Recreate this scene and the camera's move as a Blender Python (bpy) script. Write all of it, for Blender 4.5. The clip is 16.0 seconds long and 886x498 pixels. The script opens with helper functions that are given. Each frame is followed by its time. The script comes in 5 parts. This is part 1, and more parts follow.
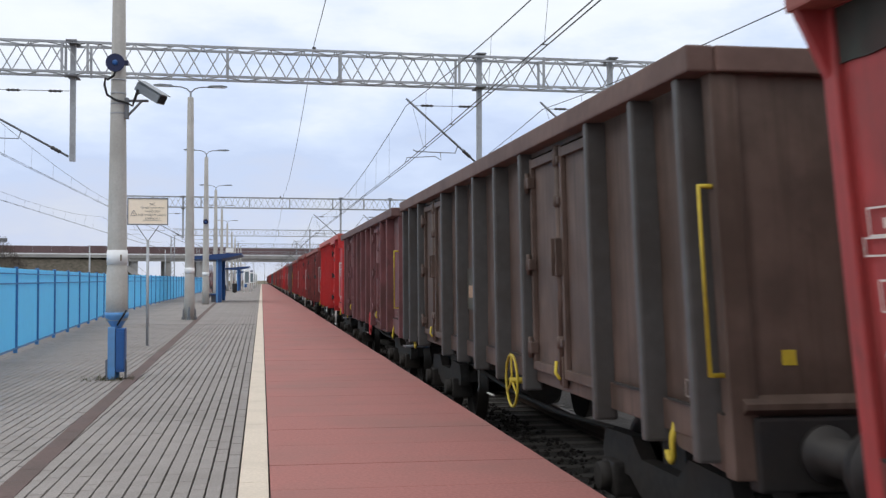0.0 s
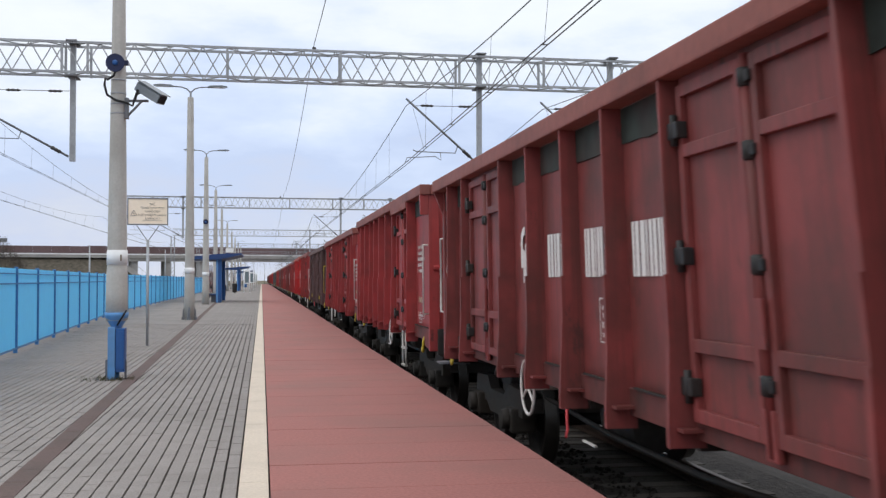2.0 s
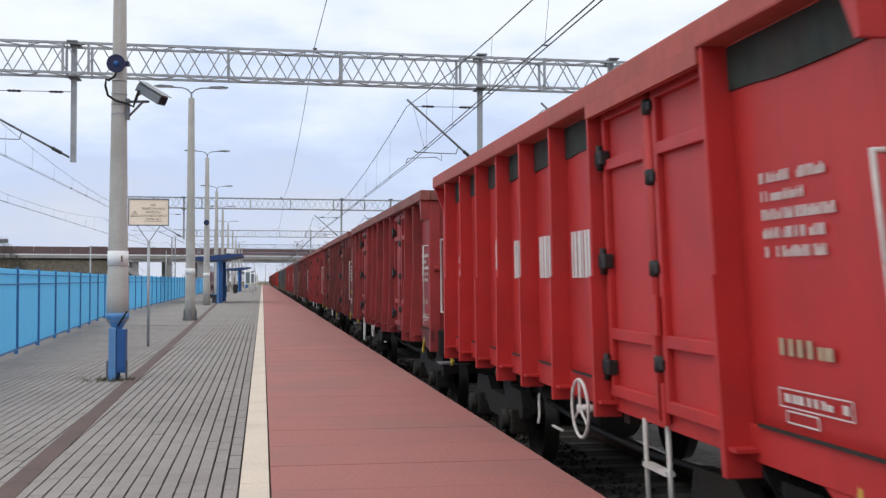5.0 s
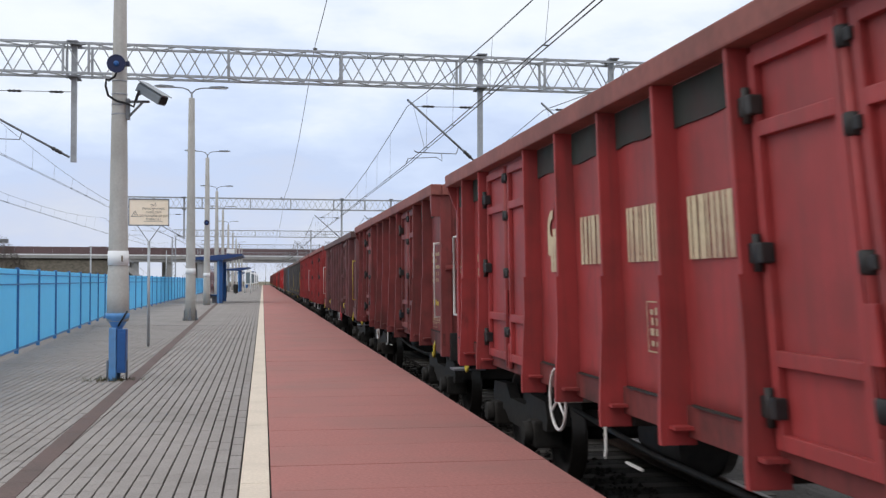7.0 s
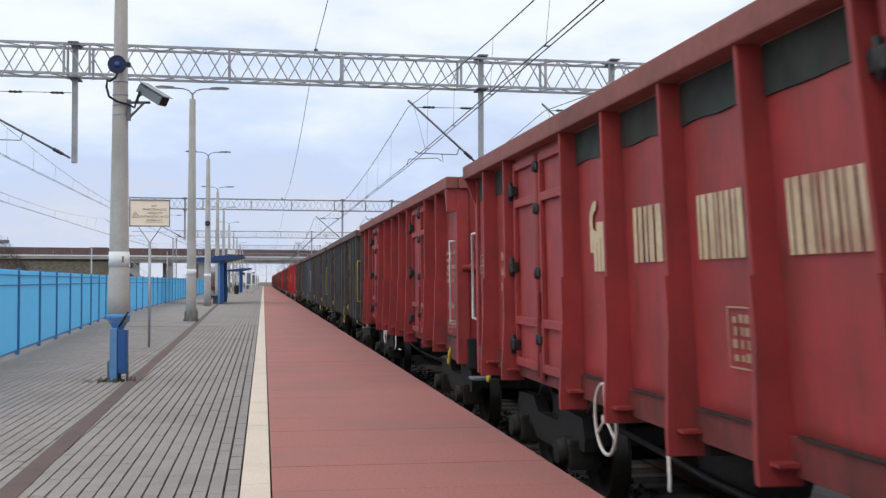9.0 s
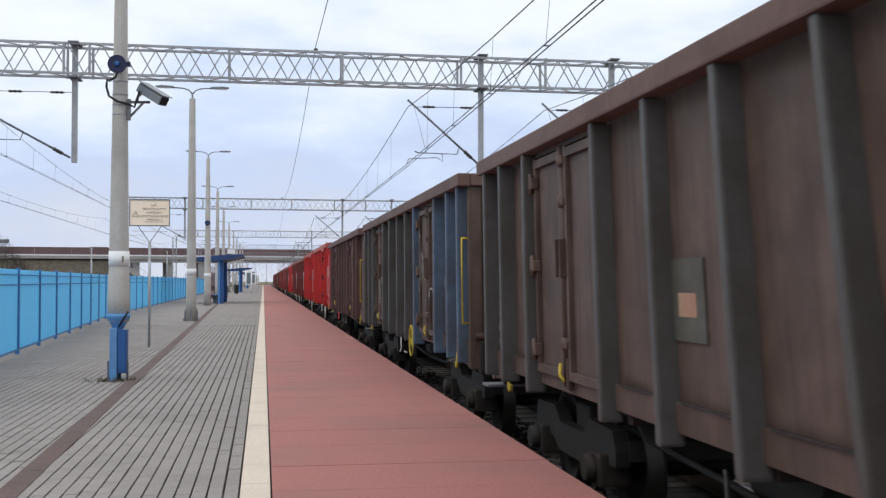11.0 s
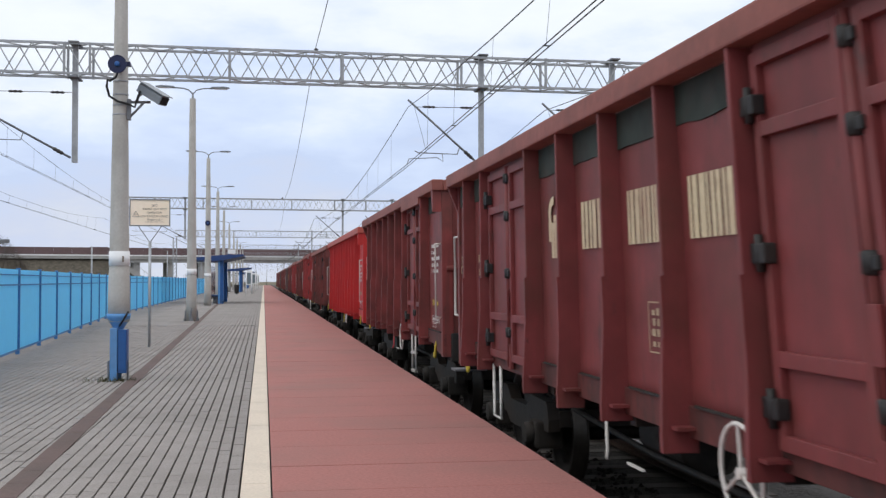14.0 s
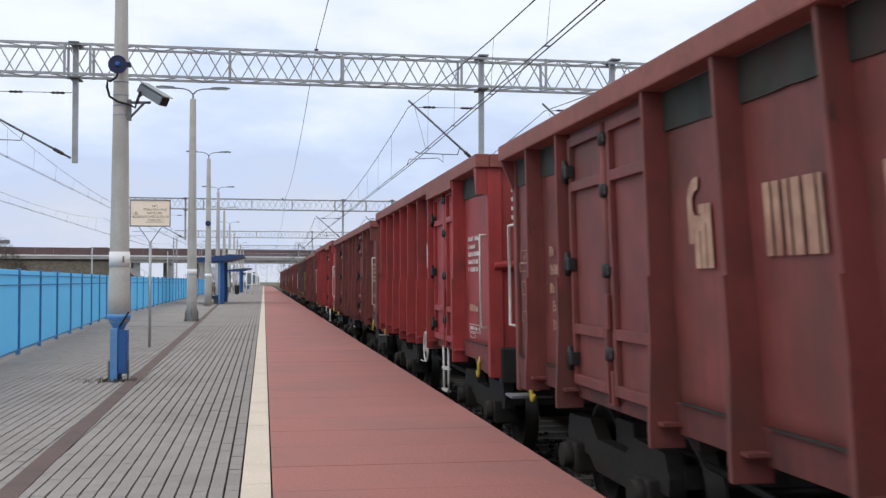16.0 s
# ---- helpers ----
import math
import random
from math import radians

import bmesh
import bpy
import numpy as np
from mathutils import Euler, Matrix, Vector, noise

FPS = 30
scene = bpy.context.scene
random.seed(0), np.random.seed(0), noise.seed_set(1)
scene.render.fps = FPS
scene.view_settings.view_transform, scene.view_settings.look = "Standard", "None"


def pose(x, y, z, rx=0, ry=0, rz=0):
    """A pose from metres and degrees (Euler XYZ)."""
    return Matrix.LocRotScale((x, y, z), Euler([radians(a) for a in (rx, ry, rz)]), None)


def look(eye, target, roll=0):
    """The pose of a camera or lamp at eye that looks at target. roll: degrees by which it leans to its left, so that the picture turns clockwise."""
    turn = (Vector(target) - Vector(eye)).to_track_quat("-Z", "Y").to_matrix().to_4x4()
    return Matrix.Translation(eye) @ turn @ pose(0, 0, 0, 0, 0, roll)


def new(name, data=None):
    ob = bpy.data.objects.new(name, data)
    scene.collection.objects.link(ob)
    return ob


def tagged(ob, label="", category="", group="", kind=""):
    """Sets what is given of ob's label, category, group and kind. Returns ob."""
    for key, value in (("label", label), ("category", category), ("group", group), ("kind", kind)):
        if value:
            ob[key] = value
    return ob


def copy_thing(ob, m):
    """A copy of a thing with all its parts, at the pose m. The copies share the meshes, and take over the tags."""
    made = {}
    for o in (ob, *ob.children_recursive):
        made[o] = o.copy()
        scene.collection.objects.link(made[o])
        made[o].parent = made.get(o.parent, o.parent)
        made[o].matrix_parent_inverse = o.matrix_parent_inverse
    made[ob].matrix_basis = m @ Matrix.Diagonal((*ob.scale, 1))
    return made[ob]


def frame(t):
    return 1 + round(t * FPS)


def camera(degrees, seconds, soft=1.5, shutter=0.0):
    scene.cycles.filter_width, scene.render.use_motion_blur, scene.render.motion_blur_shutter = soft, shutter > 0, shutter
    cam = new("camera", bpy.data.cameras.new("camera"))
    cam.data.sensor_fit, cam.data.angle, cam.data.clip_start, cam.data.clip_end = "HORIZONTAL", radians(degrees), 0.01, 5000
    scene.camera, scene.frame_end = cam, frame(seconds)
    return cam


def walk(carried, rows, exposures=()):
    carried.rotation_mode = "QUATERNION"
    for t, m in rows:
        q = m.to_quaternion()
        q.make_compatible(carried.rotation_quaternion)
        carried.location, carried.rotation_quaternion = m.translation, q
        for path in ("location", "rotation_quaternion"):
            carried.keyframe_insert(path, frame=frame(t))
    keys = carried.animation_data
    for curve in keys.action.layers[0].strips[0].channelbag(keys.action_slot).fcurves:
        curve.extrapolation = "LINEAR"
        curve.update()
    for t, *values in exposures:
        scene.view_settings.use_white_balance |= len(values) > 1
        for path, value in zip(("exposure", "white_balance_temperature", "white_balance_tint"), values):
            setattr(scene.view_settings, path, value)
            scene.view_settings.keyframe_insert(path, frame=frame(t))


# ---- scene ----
# ---- camera and its path ----
LENS = 43.11
EYE = (0.0, 0.0, 1.33)
SHUTTER, LINE_SHARE = 0.60, 0.10      # read-out of a whole picture in film frames, and the share of it that one line is open
cam = camera(LENS, 16.0, soft=1.35, shutter=SHUTTER)
# the sensor is read out line by line from the top, so fast wagons lean
scene.cycles.rolling_shutter_type, scene.cycles.rolling_shutter_duration = "TOP", LINE_SHARE


def aim(yaw, pitch):
    """The pose at EYE turned right by yaw and up by pitch, in degrees."""
    a, b = radians(yaw), radians(pitch)
    way = Vector((math.sin(a) * math.cos(b), math.cos(a) * math.cos(b), math.sin(b)))
    return look(EYE, Vector(EYE) + way * 10)


PATH = [(0.0, 9.186, 1.558), (2.0, 9.186, 1.560), (4.0, 9.160, 1.590), (7.0, 9.135, 1.600), (8.0, 9.130, 1.602), (9.0, 9.096, 1.640),
        (12.0, 9.100, 1.612), (14.0, 9.085, 1.620), (15.0, 9.078, 1.640), (16.0, 9.072, 1.640)]
walk(cam, [(t, aim(a, b)) for t, a, b in PATH])

# ---- world, sun, exposure ----
scene.view_settings.exposure = 0.0


def make_world():
    world = bpy.data.worlds.new("overcast_sky")
    scene.world = world
    world.use_nodes = True
    nt = world.node_tree
    nt.nodes.clear()
    N, L = nt.nodes.new, nt.links.new
    out, bg = N("ShaderNodeOutputWorld"), N("ShaderNodeBackground")
    sky = N("ShaderNodeTexSky")
    sky.sky_type = "NISHITA"
    sky.sun_disc = False
    sky.sun_elevation, sky.sun_rotation = radians(51), radians(235)
    dim = N("ShaderNodeVectorMath")
    dim.operation = "SCALE"
    dim.inputs[3].default_value = 0.10
    L(sky.outputs[0], dim.inputs[0])
    co, sep = N("ShaderNodeTexCoord"), N("ShaderNodeSeparateXYZ")
    L(co.outputs["Generated"], sep.inputs[0])
    mp = N("ShaderNodeMapping")
    mp.inputs["Scale"].default_value = (2.2, 2.2, 6.0)
    L(co.outputs["Generated"], mp.inputs[0])
    n1 = N("ShaderNodeTexNoise")
    n1.inputs["Scale"].default_value, n1.inputs["Detail"].default_value, n1.inputs["Roughness"].default_value = 2.6, 7, 0.55
    L(mp.outputs[0], n1.inputs["Vector"])
    sh = N("ShaderNodeMath")
    sh.operation = "MULTIPLY_ADD"
    sh.inputs[1].default_value, sh.inputs[2].default_value = 0.36, -0.172
    L(n1.outputs["Fac"], sh.inputs[0])
    ad = N("ShaderNodeMath")
    L(sep.outputs["Z"], ad.inputs[0])
    L(sh.outputs[0], ad.inputs[1])
    ramp = N("ShaderNodeValToRGB")
    el = ramp.color_ramp.elements
    el[0].position, el[0].color = 0.0, (0.72, 0.77, 0.90, 1)
    el[1].position, el[1].color = 1.0, (1.45, 1.46, 1.48, 1)
    for p, c in ((0.04, (0.66, 0.73, 0.92)), (0.09, (0.62, 0.73, 0.98)), (0.15, (0.74, 0.85, 1.08)), (0.22, (0.96, 1.02, 1.10)), (0.36, (1.12, 1.16, 1.21))):
        e = el.new(p)
        e.color = (*c, 1)
    L(ad.outputs[0], ramp.inputs[0])
    mix = N("ShaderNodeMix")
    mix.data_type = "RGBA"
    mix.inputs[0].default_value = 0.92
    L(dim.outputs[0], mix.inputs[6])
    L(ramp.outputs[0], mix.inputs[7])
    L(mix.outputs[2], bg.inputs[0])
    bg.inputs[1].default_value = 1.0
    L(bg.outputs[0], out.inputs[0])


make_world()
sun = new("sun", bpy.data.lights.new("sun", "SUN"))
sun.data.energy, sun.data.angle, sun.data.color = 0.5, radians(30), (1.0, 0.97, 0.92)
sun.matrix_world = look((-34, -24, 52), (0, 0, 0))


# ---- materials ----
SCUFF = (0.042, 0.028, 0.025)


def material(name, base, rough=0.6, metal=0.0, vary=0.25, grain=30.0, stain=1.2, dirt=(0.05, 0.04, 0.035), dirty=0.25, bump=0.15, streak=0.0,
             each=0.0, space="Object", bump_size=0.01, gloss=0.35, scuff=0.0):
    """A worn surface: a base colour, fine grain, larger stains of dirt, optional vertical streaks and a shift from piece to piece."""
    m = bpy.data.materials.new(name)
    m.use_nodes = True
    nt = m.node_tree
    N, L = nt.nodes.new, nt.links.new
    bs = nt.nodes["Principled BSDF"]
    bs.inputs["Roughness"].default_value, bs.inputs["Metallic"].default_value = rough, metal
    bs.inputs["Specular IOR Level"].default_value = gloss
    co = N("ShaderNodeTexCoord")
    fine, big = N("ShaderNodeTexNoise"), N("ShaderNodeTexNoise")
    fine.inputs["Scale"].default_value, fine.inputs["Detail"].default_value = grain, 5
    big.inputs["Scale"].default_value, big.inputs["Detail"].default_value, big.inputs["Roughness"].default_value = stain, 8, 0.62
    if space == "World":
        where = N("ShaderNodeNewGeometry").outputs["Position"]
    else:
        info0, shift = N("ShaderNodeObjectInfo"), N("ShaderNodeVectorMath")
        shift.operation = "MULTIPLY_ADD"
        L(info0.outputs["Random"], shift.inputs[0])
        shift.inputs[1].default_value = (31.0, 47.0, 3.0)
        L(co.outputs["Object"], shift.inputs[2])
        where = shift.outputs[0]
    L(where, fine.inputs["Vector"])
    L(where, big.inputs["Vector"])
    tone = N("ShaderNodeMapRange")
    tone.inputs["From Min"].default_value, tone.inputs["From Max"].default_value = 0.3, 0.7
    tone.inputs["To Min"].default_value, tone.inputs["To Max"].default_value = 1 - vary, 1 + vary
    L(fine.outputs["Fac"], tone.inputs["Value"])
    col = N("ShaderNodeVectorMath")
    col.operation = "SCALE"
    col.inputs[0].default_value = base
    L(tone.outputs[0], col.inputs[3])
    last = col.outputs[0]
    if each:
        info, r = N("ShaderNodeObjectInfo"), N("ShaderNodeMapRange")
        geo = N("ShaderNodeNewGeometry")
        r.inputs["To Min"].default_value, r.inputs["To Max"].default_value = 1 - each, 1 + each
        add = N("ShaderNodeMath")
        L(info.outputs["Random"], add.inputs[0])
        L(geo.outputs["Random Per Island"], add.inputs[1])
        fr = N("ShaderNodeMath")
        fr.operation = "FRACT"
        L(add.outputs[0], fr.inputs[0])
        L(fr.outputs[0], r.inputs["Value"])
        sc = N("ShaderNodeVectorMath")
        sc.operation = "SCALE"
        L(last, sc.inputs[0])
        L(r.outputs[0], sc.inputs[3])
        last = sc.outputs[0]
    amount = N("ShaderNodeMapRange")
    amount.inputs["From Min"].default_value, amount.inputs["From Max"].default_value = 0.46, 0.74
    amount.inputs["To Max"].default_value = min(1.0, dirty * 2.2)
    L(big.outputs["Fac"], amount.inputs["Value"])
    mix = N("ShaderNodeMix")
    mix.data_type = "RGBA"
    L(amount.outputs[0], mix.inputs[0])
    L(last, mix.inputs[6])
    mix.inputs[7].default_value = (*dirt, 1)
    last = mix.outputs[2]
    if streak:
        mp, sn, sr, mx = N("ShaderNodeMapping"), N("ShaderNodeTexNoise"), N("ShaderNodeMapRange"), N("ShaderNodeMix")
        mp.inputs["Scale"].default_value = (7.0, 7.0, 0.35)
        sn.inputs["Scale"].default_value, sn.inputs["Detail"].default_value = 2.0, 6
        L(where, mp.inputs[0])
        L(mp.outputs[0], sn.inputs["Vector"])
        sr.inputs["From Min"].default_value, sr.inputs["From Max"].default_value, sr.inputs["To Max"].default_value = 0.48, 0.75, streak
        L(sn.outputs["Fac"], sr.inputs["Value"])
        mx.data_type = "RGBA"
        L(sr.outputs[0], mx.inputs[0])
        L(last, mx.inputs[6])
        mx.inputs[7].default_value = (*dirt, 1)
        last = mx.outputs[2]
    if scuff:
        sm, st, sw, sx = N("ShaderNodeMapping"), N("ShaderNodeTexNoise"), N("ShaderNodeMapRange"), N("ShaderNodeMix")
        sm.inputs["Scale"].default_value = (2.0, 2.4, 0.9)
        sm.inputs["Rotation"].default_value = (0.6, 0.0, 0.0)
        st.inputs["Scale"].default_value, st.inputs["Detail"].default_value, st.inputs["Roughness"].default_value = 1.9, 9, 0.7
        L(where, sm.inputs[0])
        L(sm.outputs[0], st.inputs["Vector"])
        sw.inputs["From Min"].default_value, sw.inputs["From Max"].default_value, sw.inputs["To Max"].default_value = 0.605, 0.69, scuff
        L(st.outputs["Fac"], sw.inputs["Value"])
        sx.data_type = "RGBA"
        L(sw.outputs[0], sx.inputs[0])
        L(last, sx.inputs[6])
        sx.inputs[7].default_value = (*SCUFF, 1)
        last = sx.outputs[2]
    L(last, bs.inputs["Base Color"])
    if bump:
        b = N("ShaderNodeBump")
        b.inputs["Strength"].default_value, b.inputs["Distance"].default_value = bump, bump_size
        L(fine.outputs["Fac"], b.inputs["Height"])
        L(b.outputs[0], bs.inputs["Normal"])
    return m


SOOT = (0.02, 0.017, 0.015)
PAINT = {
    "bright": material("bright_red_paint", (0.474, 0.029, 0.028), 0.5, vary=0.10, grain=2.6, dirt=(0.247, 0.027, 0.027), dirty=0.2, bump=0.05, streak=0.15),
    "red": material("red_paint", (0.320, 0.041, 0.041), 0.55, vary=0.14, grain=2.6, dirt=(0.163, 0.037, 0.034), dirty=0.45, bump=0.08, streak=0.5, scuff=0.35),
    "dull": material("dull_red_paint", (0.206, 0.043, 0.041), 0.58, vary=0.20, grain=2.8, dirt=(0.088, 0.034, 0.029), dirty=0.6, bump=0.1, streak=0.65, scuff=0.7),
    "maroon": material("maroon_paint", (0.177, 0.037, 0.038), 0.58, vary=0.20, grain=2.8, dirt=(0.110, 0.037, 0.029), dirty=0.45, bump=0.08, streak=0.4, scuff=0.6),
    "brownred": material("brown_red_paint", (0.173, 0.044, 0.040), 0.6, vary=0.20, grain=2.8, dirt=(0.090, 0.041, 0.033), dirty=0.45, bump=0.08, streak=0.45, scuff=0.7),
    "dkmaroon": material("dark_maroon_paint", (0.159, 0.061, 0.062), 0.6, vary=0.26, grain=2.2, dirt=(0.089, 0.045, 0.041), dirty=0.7, bump=0.1, streak=0.7, scuff=0.5),
    "dkbrown": material("dark_brown_paint", (0.105, 0.053, 0.050), 0.6, vary=0.26, grain=2.2, dirt=(0.062, 0.036, 0.031), dirty=0.7, bump=0.1, streak=0.7, scuff=0.5),
    "dkgrey": material("weathered_grey_brown_paint", (0.099, 0.067, 0.054), 0.6, vary=0.28, grain=3.0, dirt=(0.048, 0.030, 0.021), dirty=0.7, bump=0.12, streak=0.8, scuff=0.5),
}
RIM = {k: v for k, v in PAINT.items()}
RIM["dkgrey"] = material("rusty_rim_paint", (0.125, 0.075, 0.062), 0.65, vary=0.12, grain=12, dirt=(0.07, 0.038, 0.03), dirty=0.5)
RIM["dkbrown"] = RIM["dkmaroon"] = material("brown_rim_paint", (0.115, 0.062, 0.056), 0.65, vary=0.12, grain=12, dirt=(0.07, 0.038, 0.03), dirty=0.5)
RIM["bright"] = material("faded_red_rim_paint", (0.42, 0.085, 0.065), 0.6, vary=0.1, grain=12, dirt=(0.28, 0.07, 0.05), dirty=0.4)
RIM["red"] = RIM["dull"] = RIM["maroon"] = RIM["brownred"] = material("dusty_red_rim_paint", (0.245, 0.080, 0.066), 0.65, vary=0.12, grain=12, dirt=(0.14, 0.05, 0.04), dirty=0.5)
POST_GREY = material("bare_grey_post_paint", (0.075, 0.073, 0.071), 0.5, vary=0.1, grain=12, dirt=(0.05, 0.042, 0.036), dirty=0.5)
POST_BLUE = material("chalky_blue_post_paint", (0.085, 0.125, 0.19), 0.5, vary=0.12, grain=12, dirt=(0.05, 0.05, 0.05), dirty=0.4)
SPRAY = material("pale_spray_paint", (0.40, 0.40, 0.38), 0.7, vary=0.25, grain=8, dirt=(0.08, 0.065, 0.055), dirty=0.5, bump=0.0)
GREENBAND = material("dark_green_tarred_paint", (0.026, 0.036, 0.030), 0.75, vary=0.4, grain=5, dirt=(0.052, 0.026, 0.023), dirty=0.55, scuff=0.4)
PATCH_GREY = material("grey_primer_patch", (0.036, 0.030, 0.030), 0.6, vary=0.15, grain=9, dirt=(0.09, 0.04, 0.035), dirty=0.4)
SILLP = dict(PAINT)
SILLP["red"] = material("grimy_red_sill_paint", (0.165, 0.035, 0.032), 0.65, vary=0.15, grain=9, stain=2.2, dirt=(0.035, 0.022, 0.019), dirty=0.7, bump=0.12, streak=0.5)
SILLP["dull"] = SILLP["maroon"] = SILLP["brownred"] = material("grimy_dull_sill_paint", (0.115, 0.032, 0.029), 0.65, vary=0.15, grain=9, stain=2.2, dirt=(0.030, 0.021, 0.018), dirty=0.8, bump=0.12, streak=0.5)
LETTERW = material("white_lettering_paint", (0.70, 0.68, 0.66), 0.55, vary=0.06, grain=20, dirt=(0.48, 0.36, 0.33), dirty=0.25, bump=0.03)
LETTERC = material("cream_lettering_paint", (0.60, 0.50, 0.33), 0.6, vary=0.1, grain=20, dirt=(0.32, 0.16, 0.12), dirty=0.4, bump=0.03)
DULLPATCH = material("dull_green_grey_patch", (0.085, 0.085, 0.07), 0.6, vary=0.15, grain=9, dirt=(0.05, 0.042, 0.035), dirty=0.5)
UNDER = material("sooty_underframe", (0.024, 0.021, 0.019), 0.75, vary=0.3, grain=14, dirt=(0.034, 0.023, 0.016), dirty=0.4)
SOLE = material("rusty_sole_plate_paint", (0.115, 0.060, 0.050), 0.7, vary=0.25, grain=6, stain=2.5, dirt=(0.040, 0.026, 0.020), dirty=0.6, bump=0.15)
BLACKM = material("black_steel", (0.017, 0.017, 0.018), 0.55, vary=0.2, grain=14, dirt=(0.05, 0.04, 0.03), dirty=0.3)
WHEELM = material("worn_wheel_steel", (0.03, 0.026, 0.023), 0.45, 0.6, vary=0.2, grain=14, dirt=SOOT, dirty=0.5)
WHITEP = material("off_white_paint", (0.62, 0.60, 0.57), 0.55, vary=0.1, grain=20, dirt=(0.35, 0.26, 0.22), dirty=0.25, bump=0.03)
FADEDP = material("faded_cream_paint", (0.42, 0.33, 0.22), 0.6, vary=0.12, grain=20, dirt=(0.30, 0.12, 0.08), dirty=0.4, bump=0.03)
CHALK = material("chalky_faded_lettering", (0.27, 0.24, 0.215), 0.65, vary=0.15, grain=20, dirt=(0.12, 0.075, 0.065), dirty=0.5, bump=0.03)
YELLOWP = material("yellow_paint", (0.50, 0.38, 0.035), 0.5, vary=0.1, grain=20, dirt=(0.25, 0.17, 0.04), dirty=0.3, bump=0.03)
REDP = material("signal_red_paint", (0.55, 0.05, 0.06), 0.5, vary=0.1, grain=20, dirt=(0.2, 0.03, 0.03), dirty=0.3, bump=0.03)
GALV = material("galvanised_steel", (0.37, 0.385, 0.41), 0.5, 0.25, vary=0.1, grain=18, dirt=(0.22, 0.22, 0.22), dirty=0.3, bump=0.03)
GALVD = material("weathered_steel", (0.20, 0.21, 0.23), 0.55, 0.3, vary=0.12, grain=18, dirt=(0.10, 0.09, 0.09), dirty=0.3, bump=0.03)
WIREM = material("dark_copper_wire", (0.07, 0.075, 0.08), 0.55, 0.5, vary=0.05, bump=0, dirty=0.05)
PORC = material("dark_insulator", (0.045, 0.043, 0.045), 0.3, vary=0.05, bump=0, dirty=0.1)
CONC = material("pole_concrete", (0.47, 0.455, 0.43), 0.85, vary=0.06, grain=30, stain=1.5, dirt=(0.30, 0.285, 0.26), dirty=0.3, bump=0.1, streak=0.2)
PAVER = material("grey_concrete_paver", (0.258, 0.237, 0.226), 0.85, vary=0.16, grain=55, stain=0.6, dirt=(0.19, 0.175, 0.165), dirty=0.35, bump=0.3, each=0.05, space="World")
PAVERFAR = material("grey_concrete_paving", (0.258, 0.237, 0.226), 0.85, vary=0.16, grain=22, stain=0.5, dirt=(0.19, 0.175, 0.165), dirty=0.35, bump=0.2, each=0.04, space="World")
JOINT = material("dark_joint_sand", (0.040, 0.034, 0.031), 0.95, vary=0.3, grain=60, dirt=(0.10, 0.09, 0.08), dirty=0.3, bump=0.3)
STRIPE = material("dark_brown_strip_paver", (0.112, 0.076, 0.070), 0.85, vary=0.15, grain=40, stain=1.0, dirt=(0.08, 0.062, 0.056), dirty=0.4, bump=0.2, each=0.03, space="World")
LINE = material("cream_white_line_slab", (0.62, 0.54, 0.45), 0.8, vary=0.1, grain=40, stain=1.5, dirt=(0.50, 0.44, 0.37), dirty=0.35, bump=0.1, each=0.01, space="World")
REDSLAB = material("dusty_red_platform_slab", (0.335, 0.135, 0.120), 0.82, vary=0.14, grain=38, stain=0.55, dirt=(0.255, 0.130, 0.115), dirty=0.5, bump=0.2, each=0.015, space="World")
PCONC = material("platform_wall_concrete", (0.25, 0.235, 0.22), 0.9, vary=0.2, grain=25, dirt=(0.08, 0.07, 0.06), dirty=0.5, bump=0.3)
# ballast colour taken down to stand in for shade under the wagons
BALLAST = material("oily_ballast", (0.034, 0.029, 0.026), 0.95, vary=0.5, grain=22, stain=2.0, dirt=(0.016, 0.014, 0.012), dirty=0.5, bump=0.9, each=0.3, bump_size=0.04, space="World")
# sleeper concrete darkened for the same shade below the train
SLEEPER = material("concrete_sleeper", (0.075, 0.068, 0.060), 0.9, vary=0.2, grain=25, dirt=(0.07, 0.05, 0.04), dirty=0.6, bump=0.3)
RAILM = material("rail_steel", (0.10, 0.072, 0.058), 0.5, 0.5, vary=0.2, grain=25, dirt=(0.08, 0.04, 0.025), dirty=0.5)
GROUND = material("dry_grass_ground", (0.13, 0.115, 0.07), 0.95, vary=0.4, grain=1.5, stain=0.08, dirt=(0.09, 0.075, 0.05), dirty=0.5, bump=0.4, space="World")
BLUEF = material("light_blue_fence_plastic", (0.24, 0.64, 0.92), 0.45, vary=0.05, grain=6, stain=0.7, dirt=(0.18, 0.50, 0.78), dirty=0.3, bump=0.02, streak=0.08)


def let_light_through(m, colour, share):
    """Plastic sheet that also glows with the daylight falling on its back."""
    nt = m.node_tree
    bs, out = nt.nodes["Principled BSDF"], nt.nodes["Material Output"]
    tr, mix = nt.nodes.new("ShaderNodeBsdfTranslucent"), nt.nodes.new("ShaderNodeMixShader")
    tr.inputs[0].default_value = (*colour, 1)
    mix.inputs[0].default_value = share
    nt.links.new(bs.outputs[0], mix.inputs[1])
    nt.links.new(tr.outputs[0], mix.inputs[2])
    nt.links.new(mix.outputs[0], out.inputs[0])


